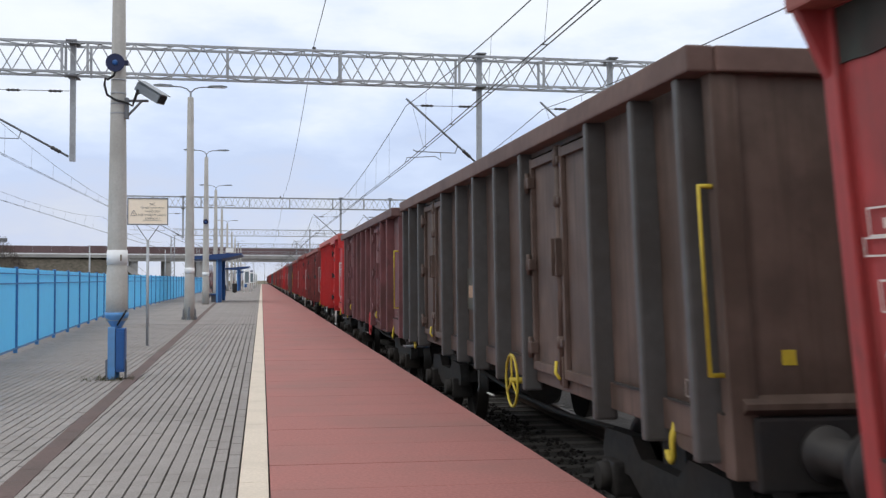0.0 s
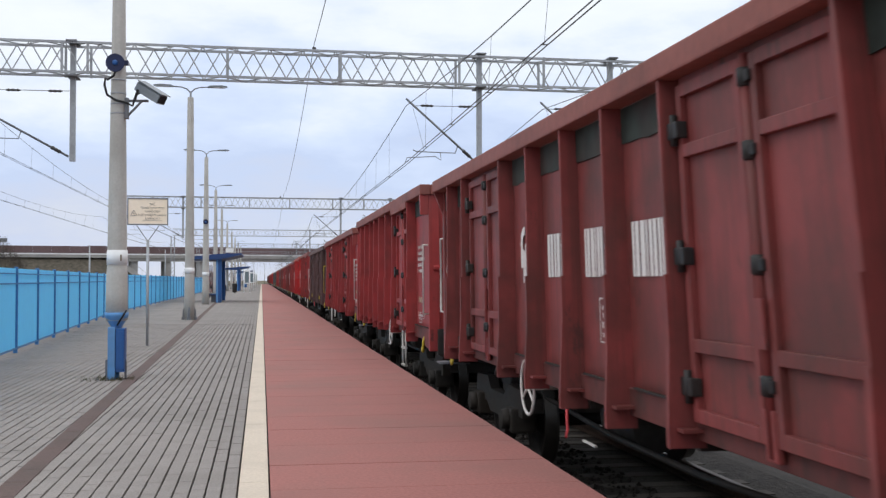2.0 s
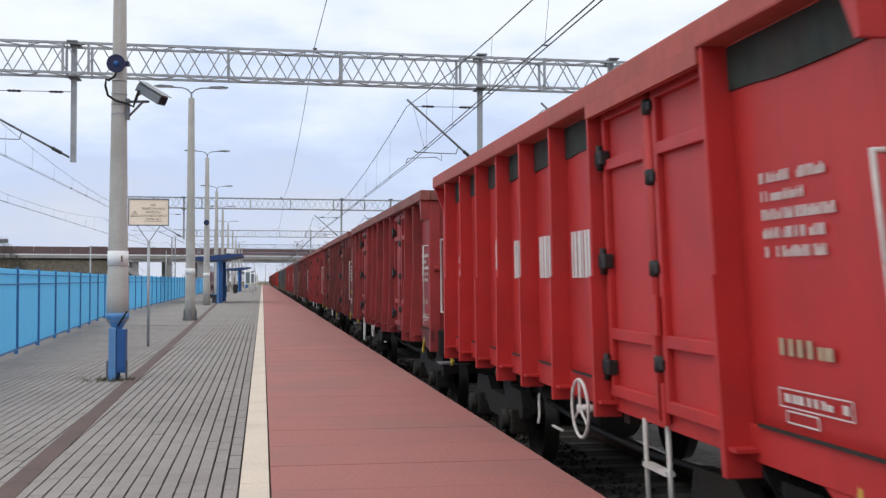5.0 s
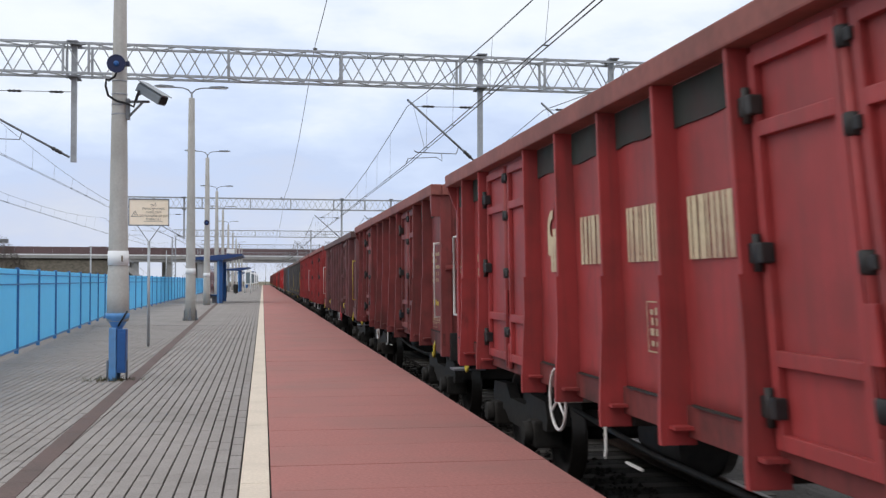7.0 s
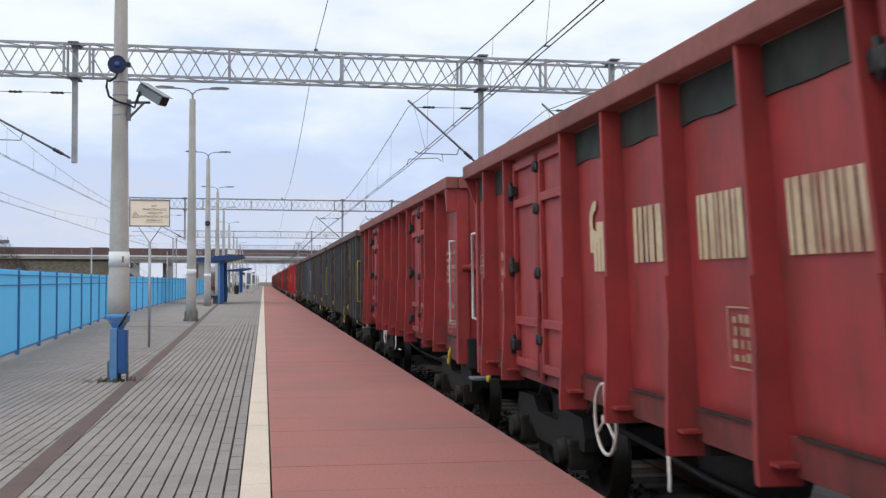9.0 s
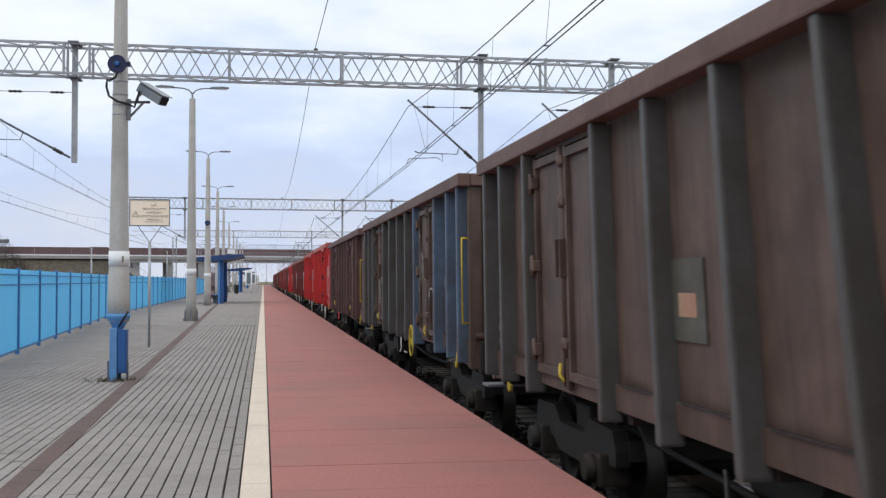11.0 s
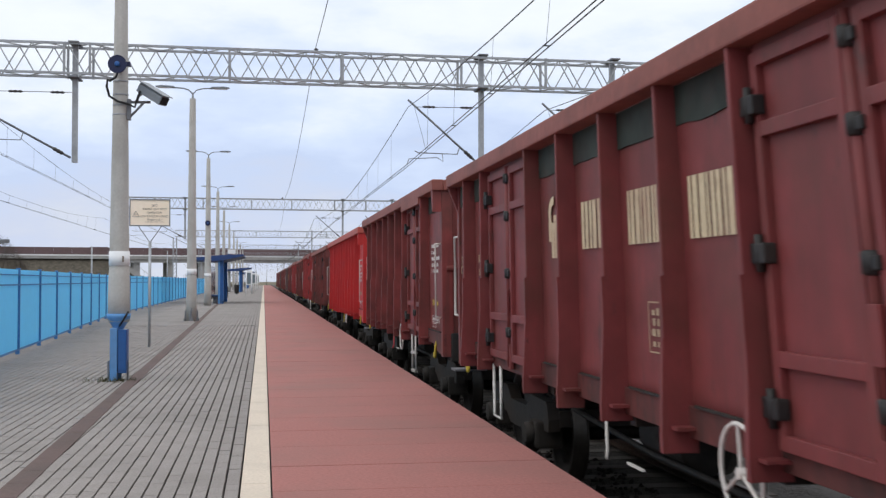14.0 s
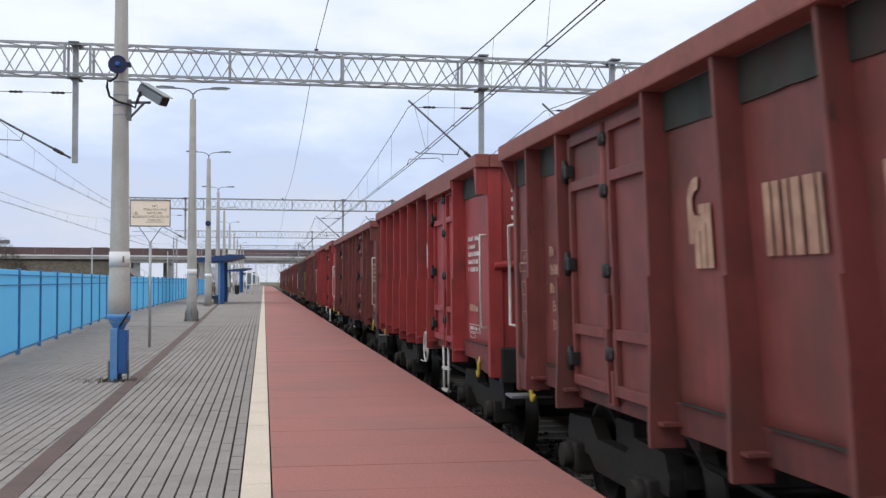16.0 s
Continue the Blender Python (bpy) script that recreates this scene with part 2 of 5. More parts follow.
let_light_through(BLUEF, (0.36, 0.80, 1.0), 0.55)
BLUED = material("dark_blue_paint", (0.025, 0.10, 0.30), 0.45, vary=0.08, grain=14, dirt=(0.05, 0.10, 0.20), dirty=0.3, bump=0.04)
FENCEB = material("fence_frame_blue", (0.045, 0.17, 0.40), 0.5, vary=0.08, grain=14, dirt=(0.07, 0.18, 0.34), dirty=0.3, bump=0.04)
BLUEM = material("mid_blue_paint", (0.10, 0.27, 0.55), 0.45, vary=0.08, grain=14, dirt=(0.16, 0.26, 0.42), dirty=0.3, bump=0.04)
ROOFB = material("navy_roof_sheet", (0.022, 0.055, 0.17), 0.5, vary=0.08, grain=8, dirt=(0.03, 0.05, 0.11), dirty=0.3, bump=0.04)
NAVY = material("navy_plastic", (0.013, 0.020, 0.070), 0.4, vary=0.06, grain=14, dirty=0.1, bump=0.02)
CAMGREY = material("grey_camera_housing", (0.21, 0.235, 0.26), 0.45, vary=0.06, grain=14, dirt=(0.18, 0.19, 0.19), dirty=0.2, bump=0.02)
BLACKC = material("black_cable_rubber", (0.015, 0.015, 0.017), 0.6, vary=0.05, bump=0, dirty=0.05)
SIGNF = material("yellowed_sign_face", (0.98, 0.84, 0.68), 0.5, vary=0.03, grain=12, dirt=(0.85, 0.72, 0.50), dirty=0.2, bump=0.02)
SIGNINK = material("dark_sign_ink", (0.20, 0.16, 0.12), 0.6, vary=0.05, bump=0, dirty=0.02)
WORNP = material("worn_beige_paint", (0.42, 0.27, 0.19), 0.6, vary=0.2, grain=9, dirt=(0.20, 0.06, 0.05), dirty=0.6, bump=0.03)
PLATEW = material("white_plate", (0.78, 0.79, 0.80), 0.5, vary=0.03, grain=12, dirt=(0.55, 0.54, 0.52), dirty=0.15, bump=0.02)
# barrier brown is mixed lighter and greyer to suggest distance haze
NOISEW = material("brown_noise_barrier", (0.150, 0.100, 0.105), 0.8, vary=0.12, grain=3, stain=0.2, dirt=(0.10, 0.06, 0.055), dirty=0.3, each=0.08)
BRIDGEC = material("bridge_concrete", (0.36, 0.35, 0.34), 0.85, vary=0.1, grain=2, stain=0.15, dirt=(0.22, 0.21, 0.20), dirty=0.4)
BANK = material("dry_bank_grass", (0.082, 0.072, 0.056), 0.95, vary=0.35, grain=1.2, stain=0.12, dirt=(0.06, 0.052, 0.04), dirty=0.5, bump=0.5, bump_size=0.2)
TWIG = material("bare_twigs", (0.075, 0.062, 0.055), 0.9, vary=0.2, grain=4, dirty=0.2, each=0.25)
GLASSF = material("tinted_shelter_glass", (0.16, 0.20, 0.22), 0.1, vary=0.03, bump=0, dirty=0.05)
WEED = material("dry_weeds", (0.07, 0.075, 0.035), 0.9, vary=0.3, grain=20, dirt=(0.10, 0.075, 0.045), dirty=0.6, bump=0, each=0.3)


# ---- mesh helpers ----
def box(bm, x0, x1, y0, y1, z0, z1, bevel=0.0):
    vs = [bm.verts.new((x, y, z)) for x in (x0, x1) for y in (y0, y1) for z in (z0, z1)]
    fs = [bm.faces.new([vs[i] for i in q]) for q in ((0, 1, 3, 2), (4, 6, 7, 5), (0, 4, 5, 1), (2, 3, 7, 6), (0, 2, 6, 4), (1, 5, 7, 3))]
    if bevel:
        bmesh.ops.bevel(bm, geom=list({e for f in fs for e in f.edges}), offset=bevel, segments=2, affect="EDGES", profile=0.6)
    return vs


def prism(bm, points, axis, a, b):
    """An outline of (u, v) drawn out from a to b along axis 0, 1 or 2."""
    def at(u, v, w):
        p = [u, v]
        p.insert(axis, w)
        return bm.verts.new(p)
    lo, hi = [at(u, v, a) for u, v in points], [at(u, v, b) for u, v in points]
    n = len(points)
    bm.faces.new(lo), bm.faces.new(hi[::-1])
    for i in range(n):
        bm.faces.new((lo[i], hi[i], hi[(i + 1) % n], lo[(i + 1) % n]))


def rod(bm, p, q, r, r2=None, seg=8, caps=True):
    p, q = Vector(p), Vector(q)
    r2 = r if r2 is None else r2
    d = (q - p).normalized()
    a = d.orthogonal().normalized()
    b = d.cross(a)
    rings = []
    for c, rr in ((p, r), (q, r2)):
        rings.append([bm.verts.new(c + (a * math.cos(2 * math.pi * i / seg) + b * math.sin(2 * math.pi * i / seg)) * rr) for i in range(seg)])
    for i in range(seg):
        f = bm.faces.new((rings[0][i], rings[0][(i + 1) % seg], rings[1][(i + 1) % seg], rings[1][i]))
        f.smooth = seg > 6
    if caps:
        bm.faces.new(rings[0][::-1]), bm.faces.new(rings[1])


def tube(bm, points, r, seg=6):
    """A bent bar through points, with a mitred ring at each bend."""
    pts = [Vector(p) for p in points]
    rings, a = [], None
    for i, p in enumerate(pts):
        d = ((pts[min(i + 1, len(pts) - 1)] - p).normalized() + (p - pts[max(i - 1, 0)]).normalized()).normalized()
        a = d.orthogonal().normalized() if a is None else (a - d * a.dot(d)).normalized()
        b = d.cross(a)
        rings.append([bm.verts.new(p + (a * math.cos(2 * math.pi * k / seg) + b * math.sin(2 * math.pi * k / seg)) * r) for k in range(seg)])
    for s, e in zip(rings, rings[1:]):
        for k in range(seg):
            f = bm.faces.new((s[k], s[(k + 1) % seg], e[(k + 1) % seg], e[k]))
            f.smooth = True
    bm.faces.new(rings[0][::-1]), bm.faces.new(rings[-1])


def ring(bm, c, axis, r, tube_r, seg=24, sub=6):
    """A torus round c, its axle along axis 0 or 1."""
    c = Vector(c)
    u, v = (Vector((0, 1, 0)), Vector((0, 0, 1))) if axis == 0 else (Vector((1, 0, 0)), Vector((0, 0, 1)))
    w = u.cross(v)
    rows = []
    for i in range(seg):
        a = 2 * math.pi * i / seg
        o = u * math.cos(a) + v * math.sin(a)
        rows.append([bm.verts.new(c + o * (r + tube_r * math.cos(2 * math.pi * k / sub)) + w * (tube_r * math.sin(2 * math.pi * k / sub))) for k in range(sub)])
    for i in range(seg):
        for k in range(sub):
            f = bm.faces.new((rows[i][k], rows[(i + 1) % seg][k], rows[(i + 1) % seg][(k + 1) % sub], rows[i][(k + 1) % sub]))
            f.smooth = True


def lathe(bm, profile, c, axis, seg=20):
    """Turns (distance along the axle, radius) pairs round an axle through c."""
    c = Vector(c)
    w = Vector([(1, 0, 0), (0, 1, 0), (0, 0, 1)][axis])
    u = w.orthogonal().normalized()
    v = w.cross(u)
    rows = [[bm.verts.new(c + w * d + (u * math.cos(2 * math.pi * k / seg) + v * math.sin(2 * math.pi * k / seg)) * max(r, 0.0005)) for k in range(seg)] for d, r in profile]
    for s, e in zip(rows, rows[1:]):
        for k in range(seg):
            f = bm.faces.new((s[k], s[(k + 1) % seg], e[(k + 1) % seg], e[k]))
            f.smooth = True
    bm.faces.new(rows[0][::-1]), bm.faces.new(rows[-1])


def finish(name, bm, mat):
    bmesh.ops.recalc_face_normals(bm, faces=bm.faces)
    me = bpy.data.meshes.new(name)
    bm.to_mesh(me)
    bm.free()
    me.materials.append(mat)
    return me


def part(name, bm, mat, parent, label=""):
    ob = new(name, finish(name, bm, mat))
    ob.parent = parent
    if label:
        ob["label"] = label
    return ob


def thing(name, label, category, group="", kind="", at=None):
    ob = new(name)
    ob.empty_display_size = 0.2
    if at is not None:
        ob.matrix_basis = at
    return tagged(ob, label, category, group, kind)


def solid(name, bm, mat, label, category, group="", kind=""):
    return tagged(new(name, finish(name, bm, mat)), label, category, group, kind)


def bmn():
    return bmesh.new()


# ---- ground, track, platform ----
RAIL_Z = -0.62
TRACK_X = 3.75
LEFT_TRACK_X = -8.4
FAR_TRACK_X = -12.6


def make_ground():
    bm = bmn()
    xs = [-900, -200, -60, -30, -15, -6, 1.9, 6, 12, 30, 80, 300, 900]
    ys = [-300, -60, -10, 20, 60, 120, 200, 300, 500, 1000, 2200]
    grid = [[bm.verts.new((x, y, -1.02)) for y in ys] for x in xs]
    for i in range(len(xs) - 1):
        for j in range(len(ys) - 1):
            bm.faces.new((grid[i][j], grid[i + 1][j], grid[i + 1][j + 1], grid[i][j + 1]))
    solid("ground", bm, GROUND, "dry grassy flat ground beside the railway", "ground", kind="structure")


def make_track(name, cx):
    bm = bmn()
    prism(bm, [(cx - 2.6, -1.015), (cx - 1.75, -0.80), (cx + 1.75, -0.80), (cx + 2.6, -1.015)], 1, -60, 620)
    # the outline lies across x and z
    bed = solid(name + "_ballast_bed", bm, BALLAST, "stone ballast under the rails, coloured dark for the wagons' shade", "ballast", kind="structure")
    for s in (-1, 1):
        bm = bmn()
        x, h = cx + s * 0.7535, RAIL_Z
        prism(bm, [(x - 0.07, h - 0.17), (x + 0.07, h - 0.17), (x + 0.07, h - 0.155), (x + 0.012, h - 0.135), (x + 0.012, h - 0.045), (x + 0.036, h - 0.032),
                   (x + 0.036, h - 0.004), (x + 0.028, h), (x - 0.028, h), (x - 0.036, h - 0.004), (x - 0.036, h - 0.032), (x - 0.012, h - 0.045),
                   (x - 0.012, h - 0.135), (x - 0.07, h - 0.155)], 1, -60, 620)
        part("rail", bm, RAILM, bed, "brown steel rail with a worn head")
    return bed


make_ground()
bed_main = make_track("main", TRACK_X)
bed_left = make_track("side", LEFT_TRACK_X)
bed_far = make_track("far", FAR_TRACK_X)


def make_sleepers():
    bm = bmn()
    prism(bm, [(-0.13, -0.97), (0.13, -0.97), (0.11, -0.79), (-0.11, -0.79)], 0, -1.28, 1.28)
    me = finish("sleeper", bm, SLEEPER)
    for cx, bed, n in ((TRACK_X, bed_main, 110), (LEFT_TRACK_X, bed_left, 20), (FAR_TRACK_X, bed_far, 20)):
        for i in range(n):
            ob = new("sleeper", me)
            ob.parent = bed
            ob.matrix_basis = pose(cx, -2 + i * 0.6, 0)


make_sleepers()


def make_stones():
    rng = random.Random(7)
    verts, faces = [], []
    for i in range(4200):
        y = 3.5 + 34 * rng.random() ** 1.4
        x = rng.uniform(2.12, 3.9)
        z = -0.80 if x > TRACK_X - 1.75 else -0.80 - (TRACK_X - 1.75 - x) * 0.25
        r = rng.uniform(0.02, 0.042)
        c = Vector((x, y, z + r * 0.4))
        k = len(verts)
        q = Euler((rng.random() * 6, rng.random() * 6, rng.random() * 6)).to_matrix()
        for d in ((1, 0, 0), (-1, 0, 0), (0, 1, 0), (0, -1, 0), (0, 0, 1), (0, 0, -1)):
            verts.append(c + q @ Vector(d) * r * rng.uniform(0.7, 1.2))
        for a, b, e in ((0, 2, 4), (2, 1, 4), (1, 3, 4), (3, 0, 4), (2, 0, 5), (1, 2, 5), (3, 1, 5), (0, 3, 5)):
            faces.append((k + a, k + b, k + e))
    me = bpy.data.meshes.new("ballast_stones")
    me.from_pydata(verts, [], faces)
    me.materials.append(BALLAST)
    ob = new("ballast_stones", me)
    tagged(ob, "loose dark ballast stones beside the rail", "ballast", kind="stuff")


make_stones()

PLAT_FAR = 330.0


def make_platform():
    bm = bmn()
    box(bm, -6.6, 1.98, -14, PLAT_FAR, -1.0, -0.03)
    base = solid("platform", bm, JOINT, "platform base with dark sandy joints under the paving", "platform", kind="structure")
    bm = bmn()
    box(bm, 1.984, 2.05, -14, PLAT_FAR, -1.0, -0.085)
    part("platform_wall", bm, PCONC, base, "stained concrete platform edge wall")
    bm = bmn()
    box(bm, -6.67, -6.604, -14, PLAT_FAR, -1.0, -0.001)
    part("platform_wall", bm, PCONC, base, "stained concrete platform edge wall")
    # the far run of the paving, in long strips
    rng = random.Random(3)
    bm = bmn()
    y0 = 34.0
    for i in range(-2, 13):
        x = -1.425 + i * 0.0985
        box(bm, x + 0.006, x + 0.0925, y0, PLAT_FAR - 0.5, -0.05, rng.uniform(-0.002, 0.001))
    for i in range(50):
        x = -6.55 + i * 0.0985
        box(bm, x + 0.006, x + 0.0925, y0, PLAT_FAR - 0.5, -0.05, rng.uniform(-0.002, 0.001))
    far = part("paving_rows", bm, PAVERFAR, base, "long rows of grey pavers")
    tagged(far, kind="stuff")
    return base


platform = make_platform()


# ---- fence, poles, sign ----
def fence_x(y):
    return -4.40 - 0.0545 * (y - 21.3) if y < 42 else -5.53 - 0.0075 * (y - 42)


def make_fence():
    rng = random.Random(11)
    y = 10.3
    n = 0
    while y < 150:
        y1 = y + 2.75
        a, b = Vector((fence_x(y), y, 0)), Vector((fence_x(y1), y1, 0))
        turn = math.degrees(math.atan2(-(b.x - a.x), b.y - a.y))
        w = (b - a).length
        bay = thing("fence_bay", "light blue plastic sheet fence bay with dark blue rails", "fence", "fence bays", at=pose(a.x, a.y, 0, 0, 0, turn))
        bm = bmn()
        k = 4
        front, back = [], []
        for i in range(k + 1):
            t = 0.035 + (w - 0.07) * i / k
            d = 0.003 * (1 if i % 2 else -1)
            front.append([bm.verts.new((0.012 + d, t, z)) for z in (0.10, 1.53 + rng.uniform(-0.004, 0.004))])
            back.append([bm.verts.new((-0.004 + d, t, z)) for z in (0.10, 1.53)])
        for i in range(k):
            bm.faces.new((front[i][0], front[i + 1][0], front[i + 1][1], front[i][1]))
            bm.faces.new((back[i][1], back[i + 1][1], back[i + 1][0], back[i][0]))
            bm.faces.new((front[i][1], front[i + 1][1], back[i + 1][1], back[i][1]))
            bm.faces.new((back[i][0], back[i + 1][0], front[i + 1][0], front[i][0]))
        part("sheet", bm, BLUEF, bay)
        bm = bmn()
        box(bm, -0.03, 0.045, -0.024, 0.024, 0.0, 1.56, 0.006)
        part("post", bm, FENCEB, bay, "dark blue square post")
        for z0, z1, d in ((1.245, 1.27, 0.04), (1.425, 1.445, 0.04), (0.075, 0.10, 0.04)):
            bm = bmn()
            box(bm, 0.022, d, 0.036, w - 0.036, z0, z1)
            part("rail", bm, FENCEB, bay)
        y = y1
        n += 1


make_fence()


def concrete_pole(x, y, height, r0, r1, banded=True, start=0.0):
    pole = thing("street_lamp", "tall tapered concrete lamp post on the platform", "lamp post", "platform lamps", at=pose(x, y, 0))
    bm = bmn()
    lathe(bm, [(start, r0), (height * 0.12, r0 * 0.985), (height * 0.5, (r0 + r1) / 2), (height - 0.02, r1), (height, r1 * 0.9)], (0, 0, 0), 2, 20)
    part("shaft", bm, CONC, pole)
    if banded:
        bm = bmn()
        lathe(bm, [(1.53, r0 * 0.95 + 0.004), (1.725, r0 * 0.94 + 0.004)], (0, 0, 0), 2, 20)
        part("number_band", bm, PLATEW, pole, "white painted band")
    return pole


def lamp_head(pole, z, reach=1.2, arm_r=0.022):
    bm = bmn()
    rod(bm, (0, 0, z - 0.25), (0, 0, z + 0.20), 0.035, 0.03, 10)
    part("neck", bm, GALVD, pole)
    for s in (-1, 1):
        bm = bmn()
        tube(bm, [(0, 0, z + 0.15), (s * 0.12, 0, z + 0.28), (s * 0.30, 0, z + 0.34), (s * 0.62, 0, z + 0.36)], arm_r)
        part("arm", bm, GALVD, pole)
        bm = bmn()
        prism(bm, [(s * 0.55, z + 0.34), (s * reach, z + 0.37), (s * reach, z + 0.39), (s * (reach - 0.2), z + 0.42), (s * 0.62, z + 0.40)], 1, -0.09, 0.09)
        head = part("lantern", bm, CAMGREY, pole, "flat grey street lantern")
        bm = bmn()
        box(bm, s * 0.68 if s > 0 else s * (reach - 0.06), s * (reach - 0.06) if s > 0 else s * 0.68, -0.07, 0.07, z + 0.335, z + 0.352)
        part("glass", bm, PLATEW, head)


def speaker(parent, y, z, r):
    bm = bmn()
    lathe(bm, [(-0.02, r), (0.0, r), (0.035, r * 0.95), (0.10, r * 0.55), (0.17, r * 0.42), (0.24, r * 0.40)], (0, y, z), 1, 24)
    horn = part("horn_speaker", bm, NAVY, parent, "dark navy round horn speaker")
    # cone in brighter blue than the horn, a painted glint at its centre
    bm = bmn()
    lathe(bm, [(-0.055, r * 0.12), (-0.045, r * 0.28), (-0.022, r * 0.32)], (0, y, z), 1, 16)
    part("speaker_cone", bm, BLUED, horn)
    bm = bmn()
    ring(bm, (0, y - 0.02, z), 1, r * 0.97, r * 0.05, 24, 6)
    part("speaker_rim", bm, NAVY, horn)


def near_pole():
    x, y = -1.92, 15.6
    pole = concrete_pole(x, y, 8.0, 0.140, 0.055, start=0.78)
    pole["label"] = "concrete lamp post with speaker, surveillance camera and blue switch box"
    bm = bmn()
    box(bm, 0.055, 0.075, -0.139, -0.120, 1.58, 1.66)
    part("pole_mark", bm, SIGNINK, pole, "small dark mark")
    # fat lower sleeve with its blue collar and box
    bm = bmn()
    lathe(bm, [(0.80, 0.147), (1.15, 0.146), (1.42, 0.139), (1.50, 0.130), (1.52, 0.122)], (0, 0, 0), 2, 24)
    part("sleeve", bm, CONC, pole, "thicker concrete foot of the post")
    bm = bmn()
    lathe(bm, [(0.0, 0.045), (0.66, 0.045), (0.69, 0.07), (0.76, 0.11), (0.84, 0.156), (0.89, 0.160)], (0, -0.015, 0), 2, 24)
    part("collar", bm, BLUEM, pole, "light blue funnel-shaped collar")
    bm = bmn()
    box(bm, -0.09, 0.005, -0.20, -0.07, -0.0, 0.70, 0.01)
    part("channel_post", bm, BLUEM, pole, "blue steel channel post")
    bm = bmn()
    box(bm, 0.007, 0.125, -0.18, 0.06, 0.10, 0.68, 0.008)
    cab = part("switch_box", bm, BLUED, pole, "dark blue steel switch box")
    bm = bmn()
    box(bm, 0.016, 0.115, -0.192, -0.182, 0.14, 0.64, 0.003)
    part("box_door", bm, BLUED, cab)
    for s in (-1, 1):
        bm = bmn()
        box(bm, s * 0.125 - 0.012, s * 0.125 + 0.012, -0.06, 0.0, 0.0, 0.26)
        part("bracket", bm, GALVD, pole, "steel foot bracket")
    bm = bmn()
    tube(bm, [(0.02, -0.10, 0.72), (0.06, -0.155, 0.78), (0.11, -0.16, 0.86), (0.14, -0.14, 0.92)], 0.012)
    part("cable", bm, BLACKC, pole, "black cable")
    # bands of steel tape round the shaft
    for z in (3.57, 3.70, 3.84, 4.02):
        bm = bmn()
        rr = 0.140 - z * 0.0106 + 0.004
        lathe(bm, [(z - 0.011, rr), (z + 0.011, rr)], (0, 0, 0), 2, 24)
        part("steel_tape", bm, GALV, pole)
    # speaker, its cable
    speaker(pole, -0.36, 4.19, 0.120)
    bm = bmn()
    rod(bm, (0, -0.12, 4.19), (0, -0.08, 4.19), 0.05)
    box(bm, 0.10, 0.16, -0.30, -0.22, 4.18, 4.24, 0.006)
    part("speaker_mount", bm, NAVY, pole)
    bm = bmn()
    tube(bm, [(0.0, -0.20, 4.16), (-0.04, -0.19, 4.05), (-0.12, -0.16, 4.00), (-0.155, -0.14, 4.02), (-0.165, -0.14, 3.93), (-0.13, -0.145, 3.80),
              (-0.02, -0.15, 3.73), (0.12, -0.13, 3.70), (0.20, -0.12, 3.66), (0.22, -0.12, 3.74), (0.27, -0.14, 3.88)], 0.016)
    part("cable", bm, BLACKC, pole, "black looping cable")
    # camera on its bracket
    bm = bmn()
    box(bm, 0.09, 0.14, -0.07, 0.03, 3.50, 3.78, 0.004)
    tube(bm, [(0.13, -0.04, 3.74), (0.40, -0.08, 3.74)], 0.018)
    tube(bm, [(0.13, -0.04, 3.54), (0.31, -0.07, 3.73)], 0.018)
    tube(bm, [(0.22, -0.05, 3.74), (0.24, -0.07, 3.82), (0.30, -0.09, 3.86)], 0.02)
    part("camera_bracket", bm, GALVD, pole)
    hous = new("surveillance_camera", None)
    bm = bmn()
    outline = [(-0.085, -0.06), (0.085, -0.06), (0.085, 0.045), (0.055, 0.075), (-0.055, 0.075), (-0.085, 0.045)]
    prism(bm, outline, 1, -0.22, 0.20)
    box(bm, -0.10, 0.10, -0.255, 0.21, 0.077, 0.087, 0.003)
    me = finish("surveillance_camera", bm, CAMGREY)
    bpy.data.objects.remove(hous)
    hous = new("surveillance_camera", me)
    hous.parent = pole
    hous["label"] = "grey weatherproof surveillance camera housing"
    hous.matrix_basis = pose(0.43, -0.12, 3.84, 30, 0, 58)
    bm = bmn()
    box(bm, -0.07, 0.07, -0.232, -0.221, -0.045, 0.055, 0.003)
    part("lens_window", bm, BLACKC, hous, "black front window")
    lamp_head(pole, 8.0)


def far_poles():
    for x, y, h, sp in ((-2.36, 38.1, 7.4, 0), (-2.95, 61.3, 7.9, 1), (-3.35, 84.0, 7.9, 0), (-3.7, 107.0, 7.9, 0), (-4.0, 134.0, 7.9, 1), (-4.1, 158.0, 7.9, 0), (-4.2, 182, 7.9, 0), (-4.2, 206, 7.9, 0), (-4.2, 232, 7.9, 0)):
        pole = concrete_pole(x, y, h, 0.19 if y > 40 else 0.17, 0.10, y < 70)
        lamp_head(pole, h)
        if sp:
            speaker(pole, -0.40, 4.40, 0.14)
        if y < 60:
            # bolted steel foot
            for s, d in ((-1, 0), (1, 0), (0, -1), (0, 1)):
                bm = bmn()
                cx, cy = s * 0.19, d * 0.19
                box(bm, cx - 0.03, cx + 0.03, cy - 0.03, cy + 0.03, 0.0, 0.34, 0.008)
                box(bm, cx - 0.06, cx + 0.06, cy - 0.06, cy + 0.06, 0.0, 0.09, 0.01)
                rod(bm, (cx, cy, 0.30), (cx * 0.8, cy * 0.8, 0.42), 0.02, seg=6)
                part("foot_clamp", bm, GALVD, pole, "rusty bolted foot clamp")


near_pole()
far_poles()


